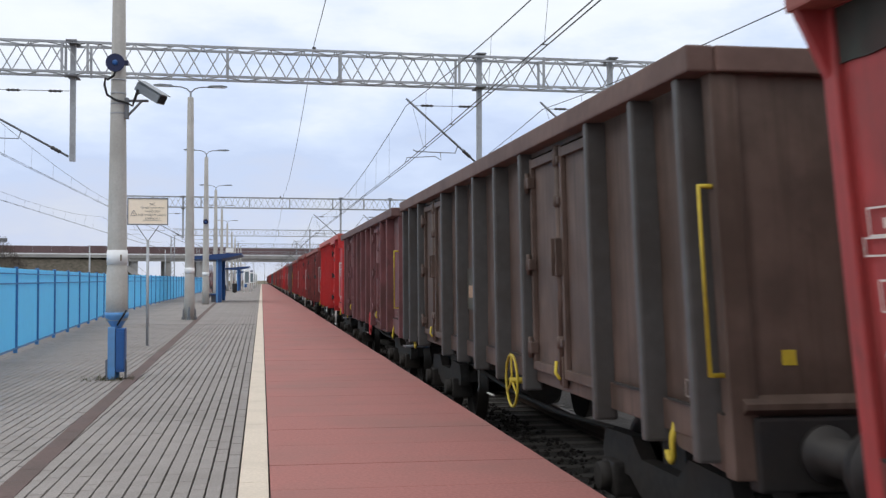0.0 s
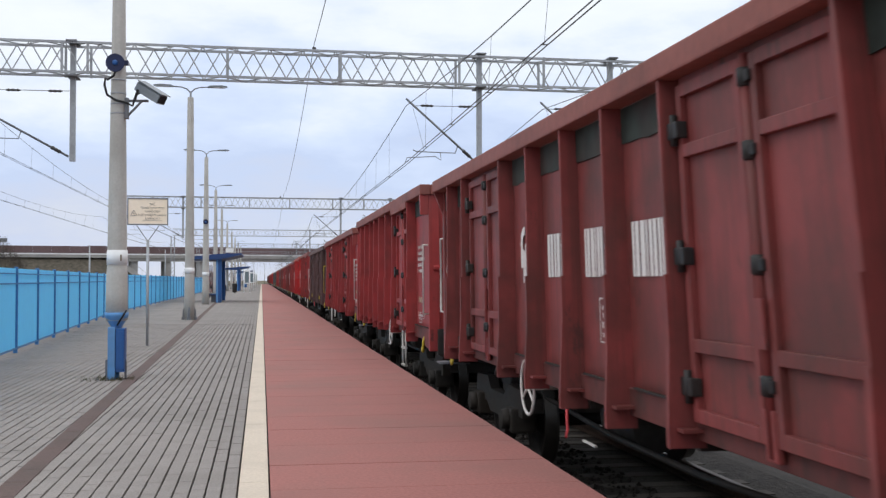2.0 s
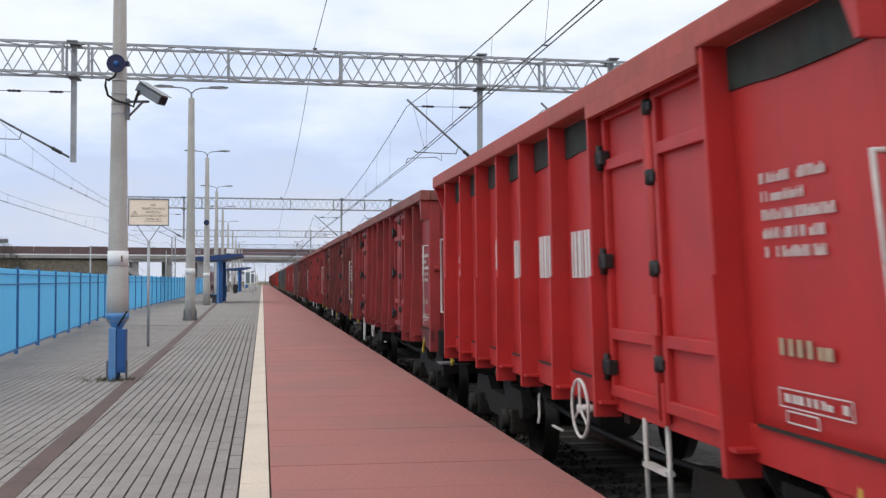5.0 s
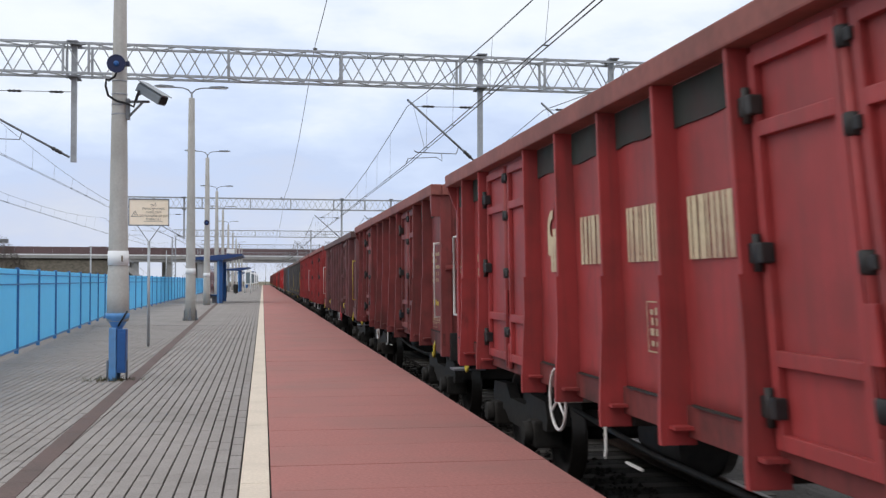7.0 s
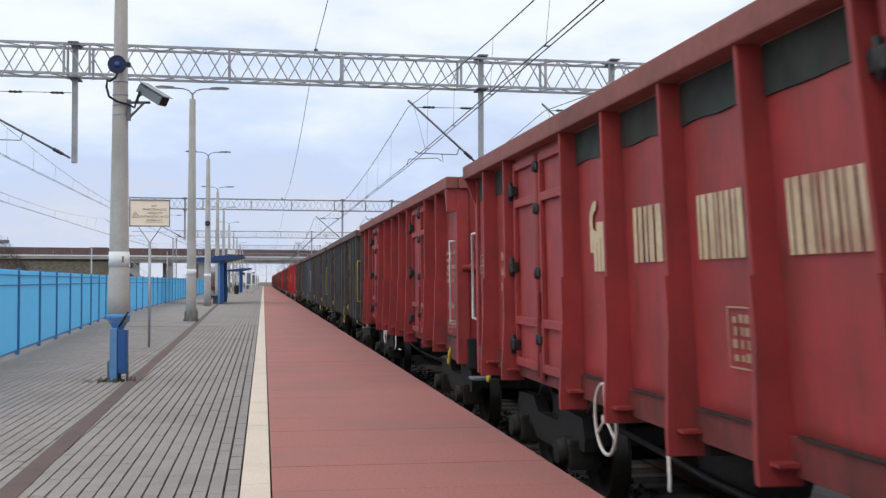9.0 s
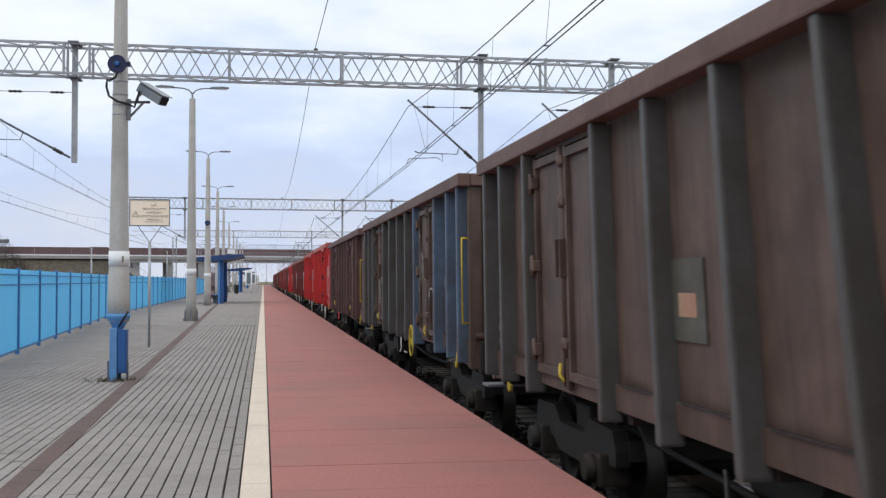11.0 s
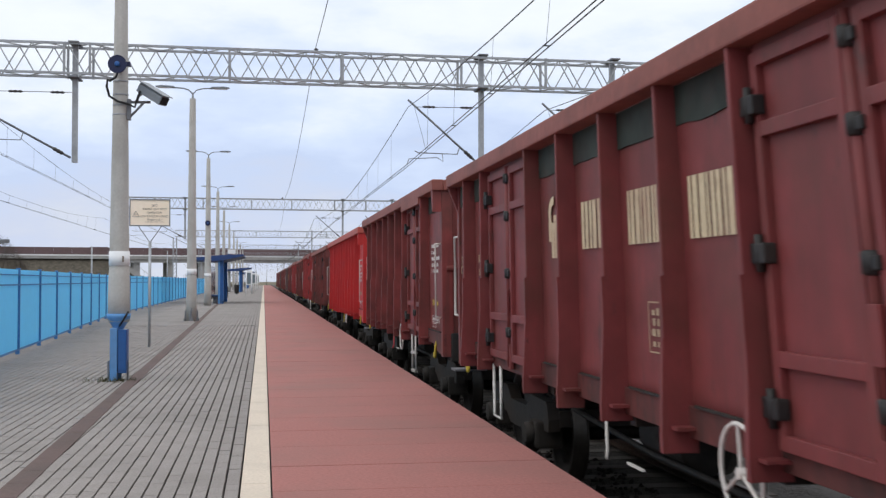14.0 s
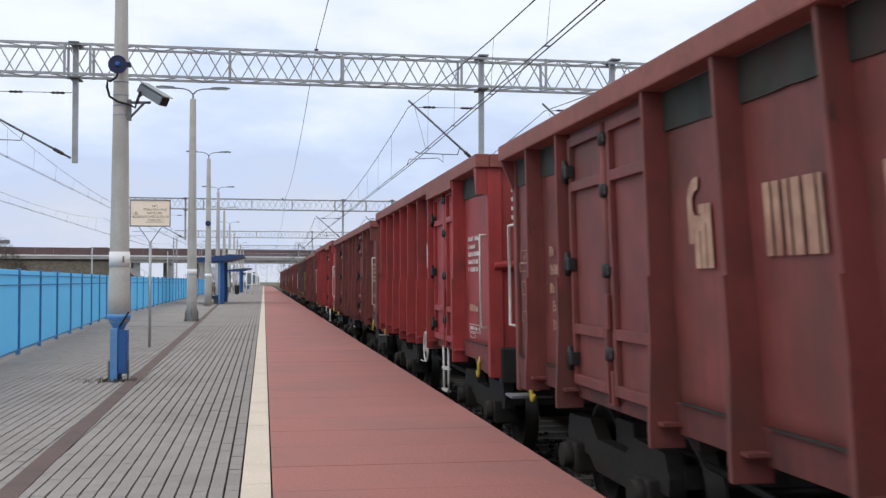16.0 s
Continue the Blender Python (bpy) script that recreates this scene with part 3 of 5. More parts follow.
def make_weeds():
    rng = random.Random(21)
    verts, faces = [], []
    for i in range(180):
        a, d = rng.uniform(0, 6.28), abs(rng.gauss(0, 0.13)) + 0.08
        c = Vector((-1.98 + d * math.cos(a) * 1.2, 15.45 + d * math.sin(a), 0.0))
        side = Vector((rng.uniform(-1, 1), rng.uniform(-1, 1), 0)).normalized() * 0.006
        tip = Vector((rng.gauss(0, 0.03), rng.gauss(0, 0.03), rng.uniform(0.02, 0.075)))
        k = len(verts)
        verts += [c - side, c + side, c + tip]
        faces.append((k, k + 1, k + 2))
    me = bpy.data.meshes.new("weeds")
    me.from_pydata(verts, [], faces)
    me.materials.append(WEED)
    tagged(new("weeds", me), "short dry weeds in the joints round the post", "weeds", kind="stuff")


make_weeds()


def text_mesh(name, body, size, mat, parent, m, label=""):
    cu = bpy.data.curves.new(name, "FONT")
    cu.body, cu.size, cu.align_x, cu.align_y, cu.extrude = body, size, "CENTER", "CENTER", 0.0008
    tmp = bpy.data.objects.new(name, cu)
    me = bpy.data.meshes.new_from_object(tmp)
    bpy.data.objects.remove(tmp)
    me.name = name
    me.materials.clear()
    me.materials.append(mat)
    ob = new(name, me)
    ob.parent = parent
    ob.matrix_basis = m
    if label:
        ob["label"] = label
    return ob


def make_sign():
    x, y = -2.27, 23.3
    sign = thing("warning_sign", "cream warning board with black writing on a steel post", "sign", at=pose(x, y, 0))
    bm = bmn()
    rod(bm, (0, 0, 0), (0, 0, 2.13), 0.028, 0.028, 10)
    part("post", bm, GALV, sign)
    bm = bmn()
    tube(bm, [(0, 0, 2.10), (-0.22, -0.02, 2.42), (-0.24, -0.02, 2.6)], 0.009)
    tube(bm, [(0, 0, 2.10), (0.22, -0.02, 2.42), (0.24, -0.02, 2.6)], 0.009)
    part("fork", bm, GALVD, sign)
    bm = bmn()
    box(bm, -0.385, 0.385, -0.05, -0.035, 2.44, 2.965, 0.002)
    board = part("board", bm, SIGNF, sign)
    bm = bmn()
    for a in ((-0.40, 0.40, 2.955, 2.977), (-0.40, 0.40, 2.428, 2.45), (-0.40, -0.382, 2.45, 2.955), (0.382, 0.40, 2.45, 2.955)):
        box(bm, a[0], a[1], -0.062, -0.03, a[2], a[3])
    part("frame", bm, GALVD, board, "grey metal edge")
    lines = ["SIEĆ", "TRAKCYJNA POD", "NAPIĘCIEM", "DOTKNIĘCIE GROZI", "ŚMIERCIĄ !"]
    for i, s in enumerate(lines):
        text_mesh("writing", s, 0.060, SIGNINK, board, pose(0.09, -0.053, 2.845 - i * 0.072, 90))
    bm = bmn()
    box(bm, -0.10, 0.27, -0.0530, -0.0515, 2.515, 2.521)
    part("underline", bm, SIGNINK, board)
    bm = bmn()
    c, zc = -0.275, 2.66
    tri = [(c - 0.065, zc - 0.045), (c + 0.065, zc - 0.045), (c, zc + 0.07)]
    for p, q in zip(tri, tri[1:] + tri[:1]):
        tube(bm, [(p[0], -0.052, p[1]), (q[0], -0.052, q[1])], 0.006, 4)
    tube(bm, [(c + 0.008, -0.052, zc + 0.04), (c - 0.012, -0.052, zc + 0.002), (c + 0.012, -0.052, zc - 0.002), (c - 0.004, -0.052, zc - 0.035)], 0.005, 4)
    part("danger_triangle", bm, SIGNINK, board, "black triangle with a flash")


make_sign()


# ---- platform shelters and small fittings ----
def make_shelter(y0, x0=-2.5):
    sh = thing("platform_shelter", "blue steel platform shelter with a flat roof", "shelter", "platform shelters", at=pose(x0, y0, 0))
    bm = bmn()
    prism(bm, [(-1.75, 2.52), (-1.75, 2.62), (0.0, 2.80), (1.35, 2.86), (1.35, 2.76), (0.0, 2.46)], 1, -0.3, 7.2)
    part("roof", bm, ROOFB, sh, "dark blue flat canopy")
    for y in (0.0, 6.6):
        bm = bmn()
        box(bm, -0.10, 0.22, y, y + 0.36, 0.0, 2.5, 0.02)
        part("column", bm, BLUED, sh, "broad dark blue column")
        bm = bmn()
        box(bm, -0.08, 0.02, y - 0.06, y - 0.002, 0.0, 2.45)
        part("column_rib", bm, BLUEM, sh)
    for y in (0.8, 2.3, 3.8, 5.3):
        bm = bmn()
        box(bm, -0.55, -0.53, y, y + 1.4, 0.25, 2.2)
        part("pane", bm, GLASSF, sh, "tinted glass pane")
    bm = bmn()
    box(bm, -0.5, -0.1, 1.0, 5.6, 0.42, 0.47, 0.01)
    part("bench", bm, BLUED, sh)
    for y in (1.2, 5.3):
        bm = bmn()
        box(bm, -0.42, -0.18, y, y + 0.06, 0.0, 0.42)
        part("bench_leg", bm, GALVD, sh)
    bm = bmn()
    box(bm, 0.45, 0.90, -0.33, -0.305, 2.88, 3.12, 0.01)
    part("display", bm, PLATEW, sh, "small white display board on the roof edge")
    bm = bmn()
    for x in (0.45, 0.9):
        rod(bm, (x, -0.29, 2.80), (x, -0.29, 2.95), 0.02)
    part("display_post", bm, GALVD, sh)


make_shelter(66.0)
make_shelter(133.0, -2.75)
make_shelter(196.0, -2.8)


def make_bin(x, y):
    b = thing("litter_bin", "dark litter bin on the platform", "bin", "litter bins", at=pose(x, y, 0))
    bm = bmn()
    lathe(bm, [(0.08, 0.20), (0.12, 0.22), (0.80, 0.25), (0.85, 0.25)], (0, 0, 0), 2, 14)
    part("body", bm, BLACKM, b)
    bm = bmn()
    rod(bm, (0, 0, 0), (0, 0, 0.09), 0.10)
    part("foot", bm, GALVD, b)
    bm = bmn()
    lathe(bm, [(0.85, 0.27), (0.90, 0.26), (0.95, 0.10)], (0, 0, 0), 2, 14)
    part("lid", bm, BLACKM, b)


def make_board(x, y, w=1.1, h=2.3):
    b = thing("timetable_board", "white-framed timetable board on two posts", "notice board", "notice boards", at=pose(x, y, 0))
    for s in (-1, 1):
        bm = bmn()
        rod(bm, (s * w / 2, 0, 0), (s * w / 2, 0, h), 0.05, seg=10)
        part("post", bm, PLATEW, b)
    bm = bmn()
    box(bm, -w / 2 + 0.052, w / 2 - 0.052, -0.03, 0.03, 0.9, h - 0.05, 0.005)
    part("panel", bm, PLATEW, b)
    bm = bmn()
    box(bm, -w / 2 + 0.10, w / 2 - 0.10, -0.036, -0.031, 1.0, h - 0.25)
    part("sheet", bm, GLASSF, b, "dark glazed timetable sheet")


for bx, by in ((-2.75, 82), (-2.6, 112)):
    make_bin(bx, by)
for bx, by in ((-1.5, 118), (-1.3, 150), (-1.2, 175), (-1.1, 210)):
    make_board(bx, by, 0.6, 2.4)


# ---- overhead line ----
GANTRIES = [-26.0, 32.0, 90.0, 148.0, 206.0, 264.0]


def make_gantry(y, left_end=-11.3, drops=(-5.15, 6.24, 10.2)):
    g = thing("catenary_gantry", "galvanised lattice gantry carrying the overhead line", "gantry", "catenary gantries", at=pose(0, y, 0))
    x0, x1, zt, zb, d = left_end, 15.0, 7.79, 6.97, 0.32

    def sag(x):
        return -0.0035 * (x - 2)
    for s in (-1, 1):
        for z in (zt, zb):
            bm = bmn()
            box(bm, x0, x1, s * d - 0.03, s * d + 0.03, z - 0.032, z + 0.032)
            for v in bm.verts:
                v.co.z += sag(v.co.x)
            part("chord", bm, GALV, g)
        p, k, x = 0.46, 0 if s < 0 else 1, x0
        lace = {}
        for i in (0, 1):
            bm = bmn()
            a, b = (zb, zt) if i == 0 else (zt, zb)
            rod(bm, (0, s * d, a), (p, s * d, b), 0.018, seg=6)
            lace[i] = finish("lacing_bar", bm, GALV)
        far = bmn()
        while x < x1 - p:
            if 0 < y < 60:
                bar = new("lacing_bar", lace[k % 2])
                bar.parent = g
                bar.matrix_basis = pose(x, 0, sag(x))
            else:
                a, b = (zb, zt) if k % 2 == 0 else (zt, zb)
                rod(far, (x, s * d, a + sag(x)), (x + p, s * d, b + sag(x)), 0.018, seg=4, caps=False)
            x += p
            k += 1
        if 0 < y < 60:
            far.free()
        else:
            tagged(part("side_lacing", far, GALV, g), kind="stuff")
    for z in (zt, zb):
        bm = bmn()
        x, k = x0, 0
        while x < x1 - 0.6:
            rod(bm, (x, -d if k % 2 else d, z + sag(x)), (x + 0.6, d if k % 2 else -d, z + sag(x)), 0.018, seg=5, caps=False)
            x += 0.6
            k += 1
        tagged(part("flat_lacing", bm, GALV, g), kind="stuff")
    for x in (-8.4, -5.4, -4.72, -0.97, 2.19, 5.6, 8.1, 11.6):
        for s in (-1, 1):
            bm = bmn()
            box(bm, x - 0.03, x + 0.03, s * d - 0.042, s * d + 0.042, zb - 0.02, zt + 0.02)
            part("batten", bm, GALV, g)
    for x in drops:
        bm = bmn()
        box(bm, x - 0.07, x + 0.07, -0.08, 0.08, 4.58, zt + 0.10)
        part("drop_post", bm, GALV, g, "hanging steel post")
        bm = bmn()
        box(bm, x - 0.14, x + 0.14, -0.40, 0.40, zt + 0.045, zt + 0.085)
        part("clamp", bm, GALVD, g)
        bm = bmn()
        box(bm, x - 0.14, x + 0.14, -0.40, 0.40, zb - 0.085, zb - 0.045)
        part("clamp", bm, GALVD, g)
    for x in (x0, x1):
        bm = bmn()
        for sx in (-1, 1):
            for sy in (-1, 1):
                box(bm, x + sx * 0.22 - 0.04, x + sx * 0.22 + 0.04, sy * d - 0.04, sy * d + 0.04, -1.0, 6.905)
        z = -0.9
        while z < 6.3:
            for sy in (-1, 1):
                rod(bm, (x - 0.22, sy * d, z), (x + 0.22, sy * d, z + 0.5), 0.018, seg=5, caps=False)
            z += 0.5
        part("column", bm, GALV, g, "lattice column")
    # top insulator of the feeder wire
    bm = bmn()
    lathe(bm, [(zt + 0.04, 0.04), (zt + 0.08, 0.075), (zt + 0.10, 0.04), (zt + 0.14, 0.07), (zt + 0.17, 0.03)], (1.45, 0, 0), 2, 10)
    part("insulator", bm, PORC, g, "brown pin insulator")
    return g


for gy in GANTRIES:
    make_gantry(gy, drops=(-5.15, 6.24, 10.2) if gy < 60 else (-6.1, 6.24, 10.2))

CONTACT_Z = 4.66


def make_cantilever(px, y, s, reach=2.16, top=6.53, arm=5.0, tie=6.35):
    """A hinged bracket on a hanging post at px, reaching out to side s over its track."""
    c = thing("cantilever_arm", "grey tubular cantilever holding the contact wire", "cantilever", "cantilevers", at=pose(px, y, 0))
    slope = (top - 4.70) / (reach - 0.09)
    bm = bmn()
    rod(bm, (s * 0.09, 0, 4.70), (s * reach, 0, top), 0.030, seg=8)
    part("main_tube", bm, GALVD, c)
    bm = bmn()
    lathe(bm, [(0, 0.03), (0.06, 0.06), (0.10, 0.04), (0.16, 0.06), (0.20, 0.04), (0.26, 0.06), (0.32, 0.03)], (0, 0, 0), 2, 10)
    for v in bm.verts:
        v.co = pose(s * 0.28, 0, 4.70 + 0.19 * slope, 0, s * (90 - math.degrees(math.atan(slope))), 0) @ v.co
    part("insulator", bm, PORC, c, "ribbed dark insulator")
    bm = bmn()
    rod(bm, (s * 0.07, 0, tie), (s * (reach - 0.2), 0, tie - 0.02), 0.010, seg=6)
    part("tie_rod", bm, GALVD, c)
    for x in (0.45, 1.55):
        bm = bmn()
        lathe(bm, [(0, 0.015), (0.07, 0.04), (0.12, 0.025), (0.19, 0.04), (0.25, 0.025), (0.32, 0.04), (0.38, 0.015)], (s * x - 0.19, 0, tie - 0.01), 0, 8)
        part("insulator", bm, PORC, c, "ribbed dark insulator")
    far = reach - 0.3
    bm = bmn()
    x0 = 0.09 + (arm + 0.2 - 4.70) / slope
    tube(bm, [(s * x0, 0, arm + 0.2), (s * (x0 + 0.07), 0, arm - 0.015), (s * far, 0, arm + 0.01), (s * (far + 0.1), 0, arm + 0.06)], 0.016)
    part("registration_tube", bm, GALVD, c)
    bm = bmn()
    tube(bm, [(s * (far - 0.7), 0, arm - 0.01), (s * (far - 0.72), 0, 4.77), (s * (far - 0.55), 0, 4.88), (s * (far - 0.23), 0, 4.86), (s * (far + 0.27), 0, 4.83), (s * (far + 0.33), 0, 4.68)], 0.012)
    part("steady_arm", bm, GALVD, c)
    bm = bmn()
    tube(bm, [(s * (reach - 0.18), 0, tie), (s * (reach - 0.36), 0, 5.7), (s * (reach - 0.54), 0, arm)], 0.006, 4)
    part("dropper", bm, WIREM, c)


for gy in GANTRIES:
    make_cantilever(6.24, gy - 0.12, -1)
    make_cantilever(-5.15 if gy < 60 else -6.1, gy - 0.12, -1, 4.2, 6.95, 5.18, 6.5)
    make_cantilever(10.2, gy - 0.12, -1)


def make_line(xoff, label, contact=None, top=6.33, sag=0.95, thin=1.0):
    """The overhead line of one track: messenger, two contact wires, droppers."""
    line = thing("overhead_line", label, "overhead line", "overhead lines")
    spans = list(zip(GANTRIES, GANTRIES[1:]))
    contact = contact or CONTACT_Z
    zig = [-0.40, 0.09, -0.16, 0.16, -0.1, 0.1]
    for k, (a, b) in enumerate(spans):
        n = 14
        pts = []
        for i in range(n + 1):
            t = i / n
            pts.append((xoff + 0.05 + (zig[k] + (zig[k + 1] - zig[k]) * t) * 0.4, a + (b - a) * t, top - sag * 4 * t * (1 - t)))
        bm = bmn()
        tube(bm, pts, (0.011 if k < 2 else 0.016) * thin, 5)
        part("messenger_wire", bm, WIREM, line)
        for s in (-1, 1):
            bm = bmn()
            tube(bm, [(xoff + s * 0.045 + zig[k], a, contact), (xoff + s * 0.045 + zig[k + 1], b, contact)], (0.010 if k < 2 else 0.014) * thin, 5)
            part("contact_wire", bm, WIREM, line)
        for i in range(1, n):
            t = i / n
            p = Vector(pts[i])
            x = xoff + zig[k] + (zig[k + 1] - zig[k]) * t
            bm = bmn()
            rod(bm, p, (x, p.y, contact), 0.004, seg=4, caps=False)
            rod(bm, (x - 0.05, p.y, contact + 0.01), (x + 0.05, p.y, contact + 0.01), 0.012, seg=4)
            part("dropper", bm, WIREM, line)


make_line(4.00, "overhead contact line of wires above the wagons")
make_line(-7.9, "overhead contact line of wires behind the fence", 5.15, 6.28, 0.85, 0.7)
make_line(-12.2, "thin overhead contact line of wires over a second track", 5.1, 6.2, 0.75, 0.7)
make_line(8.05, "overhead contact line of wires above the next track")


def make_feeder(x, z):
    for a, b in zip(GANTRIES, GANTRIES[1:]):
        bm = bmn()
        tube(bm, [(x + 0.0041 * (a - 32 + (b - a) * i / 12), a + (b - a) * i / 12, z - 0.75 * 4 * (i / 12) * (1 - i / 12)) for i in range(13)], 0.010, 5)
        solid("feeder_wire", bm, WIREM, "thin grey feeder wire strung between the gantries", "wire", "feeder wires")


make_feeder(1.45, 8.03)


# ---- viaduct, bank, far things ----
def make_viaduct():
    v = thing("road_viaduct", "grey concrete road viaduct with a brown noise barrier", "viaduct", at=pose(-78, 258, 0, 0, 0, 41.5 - 30))
    length, z = 190.0, 0.0
    bm = bmn()
    prism(bm, [(-0.2, 6.35), (10, 6.35), (10, 7.15), (-0.2, 7.15)], 0, 0, length)
    part("deck", bm, BRIDGEC, v)
    bm = bmn()
    box(bm, 46, length, 0.25, 0.6, 5.55, 6.348)
    part("girder", bm, BRIDGEC, v, "shaded concrete girder")
    bm = bmn()
    box(bm, 0, length, -0.32, -0.2, 7.0, 7.30)
    part("cornice", bm, PLATEW, v, "pale deck edge")
    n = 48
    for i in range(n):
        a = i * length / n
        bm = bmn()
        h = 8.95 + (0.12 if i % 7 == 3 else 0.0)
        box(bm, a + 0.01, a + length / n - 0.01, 0.0, 0.15, 7.15, h)
        part("barrier_panel", bm, NOISEW, v)
    for i in range(18):
        x = 50 + i * 7.6
        if i in (3, 4, 5):
            continue
        for y in (1.5, 8.0):
            bm = bmn()
            box(bm, x - 0.75, x + 0.75, y - 0.6, y + 0.6, -1.02, 6.34)
            part("pier", bm, BRIDGEC, v, "square concrete pier")
    bank = bmn()
    prism(bank, [(-90, -1.02), (46, -1.02), (54, -1.02), (46, 6.2), (-90, 6.9)], 1, 0.7, 9.0)
    part("bank", bank, BANK, v, "dry grass embankment")
    bm = bmn()
    pts = [(-90, -9.5, -1.02), (50, -9.5, -1.02), (46, 0.66, 6.2), (-90, 0.66, 6.9)]
    vs = [bm.verts.new(p) for p in pts]
    bm.faces.new(vs)
    lo = [bm.verts.new((p[0], p[1] + 0.4, p[2] - 0.5)) for p in pts]
    bm.faces.new(lo[::-1])
    for i in range(4):
        bm.faces.new((vs[i], lo[i], lo[(i + 1) % 4], vs[(i + 1) % 4]))
    part("bank_slope", bm, BANK, v, "dry grass slope")


make_viaduct()


def make_ramp_rail():
    for x, y in ((-14.6, 100), (-12.4, 150)):
        m = thing("slender_mast", "slender grey lighting mast beyond the fence", "mast", "slender masts", at=pose(x, y, -1.02))
        bm = bmn()
        rod(bm, (0, 0, 0), (0, 0, 5.3 if y < 120 else 6.2), 0.09, 0.06, 8)
        part("shaft", bm, GALV, m)


make_ramp_rail()


def make_stair():
    st = thing("outdoor_stair", "pale concrete stair flight coming down from the viaduct", "stair", at=pose(-18.3, 150, 0))
    bm = bmn()
    prism(bm, [(-0.4, 3.75), (0.2, 3.95), (3.9, 0.95), (3.9, 0.45), (3.5, 0.45)], 1, -0.1, 0.1)
    part("stringer", bm, BRIDGEC, st)
    for i in range(16):
        bm = bmn()
        box(bm, i * 0.23, i * 0.23 + 0.30, 0.102, 1.6, 3.62 - i * 0.185, 3.66 - i * 0.185)
        part("tread", bm, BRIDGEC, st)
    bm = bmn()
    box(bm, -0.4, 0.0, 0.1, 1.6, -1.02, 3.7)
    part("pier", bm, BRIDGEC, st)
    bm = bmn()
    tube(bm, [(-0.4, -0.05, 4.75), (0.2, -0.05, 4.85), (3.9, -0.05, 1.85)], 0.03)
    for i in range(6):
        rod(bm, (0.1 + i * 0.72, -0.05, 3.9 - i * 0.585), (0.1 + i * 0.72, -0.05, 4.85 - i * 0.585), 0.02, seg=5)
    part("railing", bm, GALV, st)
    bm = bmn()
    box(bm, 3.5, 3.9, -0.1, 1.6, -1.02, 0.45)
    part("footing", bm, BRIDGEC, st)


make_stair()


def make_road_sign():
    st = thing("road_sign", "dark back of a road sign on a thin post", "sign", at=pose(-57.0, 262, 0))
    bm = bmn()
    box(bm, -1.05, 1.05, -0.04, 0.04, 9.7, 10.55, 0.02)
    part("panel", bm, GALVD, st)
    bm = bmn()
    rod(bm, (0, 0.1, 6.2), (0, 0.1, 10.2), 0.08, seg=6)
    part("post", bm, GALVD, st)


make_road_sign()


def make_bush(name, x, y, z, w, h, seed, n=900):
    rng = random.Random(seed)
    b = thing(name, "leafless brown thicket beyond the fence", "bush", "bare thickets", at=pose(x, y, z))
    bm = bmn()
    for i in range(9):
        a = rng.uniform(-0.5, 0.5) * w
        rod(bm, (a * 0.5, rng.uniform(-1, 1), 0), (a, rng.uniform(-1, 1), h * rng.uniform(0.5, 0.8)), 0.09, 0.03, 5)
    part("trunk", bm, TWIG, b)
    verts, faces = [], []
    for i in range(n):
        u = rng.uniform(-1, 1)
        top = h * (1 - 0.55 * abs(u) ** 1.7) * rng.uniform(0.75, 1.0)
        c = Vector((u * w / 2 + rng.gauss(0, 0.2), rng.uniform(-1.5, 1.5), top * rng.random() ** 0.5))
        d = Vector((rng.gauss(0, 0.5), rng.gauss(0, 0.4), rng.uniform(0.3, 1.0))).normalized() * rng.uniform(0.3, 1.0)
        s = Vector((rng.gauss(0, 1), rng.gauss(0, 1), 0)).normalized() * 0.035
        k = len(verts)
        verts += [c - s, c + s, c + d]
        faces.append((k, k + 1, k + 2))
    me = bpy.data.meshes.new("twigs")
    me.from_pydata(verts, [], faces)
    me.materials.append(TWIG)
    ob = new("crown", me)
    ob.parent = b


make_bush("thicket", -50, 215, -1.0, 15, 11.8, 1, 6000)
make_bush("thicket", -64, 225, 0.0, 14, 10.5, 2, 1800)
make_bush("thicket", 1.0, 420, -1.0, 26, 15.5, 4, 2200)
make_bush("thicket", 16.0, 430, -1.0, 22, 18, 5, 2000)
make_bush("thicket", -18, 440, -1.0, 24, 12, 6, 1600)


# ---- the train ----
SILL_Z = 1.08
SHEET_X, POST_X, RIM_X = 1.33, 1.478, 1.497


def bars_text(bm, x, y0, y1, z0, z1, cells, fill=0.72):
    """Unreadable writing as a row of plain uneven bars with word gaps, on a side at x."""
    r = random.Random(cells * 31 + int(z0 * 1000))
    w, h = (y1 - y0) / cells, z1 - z0
    for i in range(cells):
        if cells > 5 and r.random() < 0.15:
            continue
        a = y1 - (i + 1) * w
        box(bm, x - 0.0025, x, a, a + w * fill * r.uniform(0.55, 1.1), z0, z0 + h * r.choice((1.0, 1.0, 0.72)))


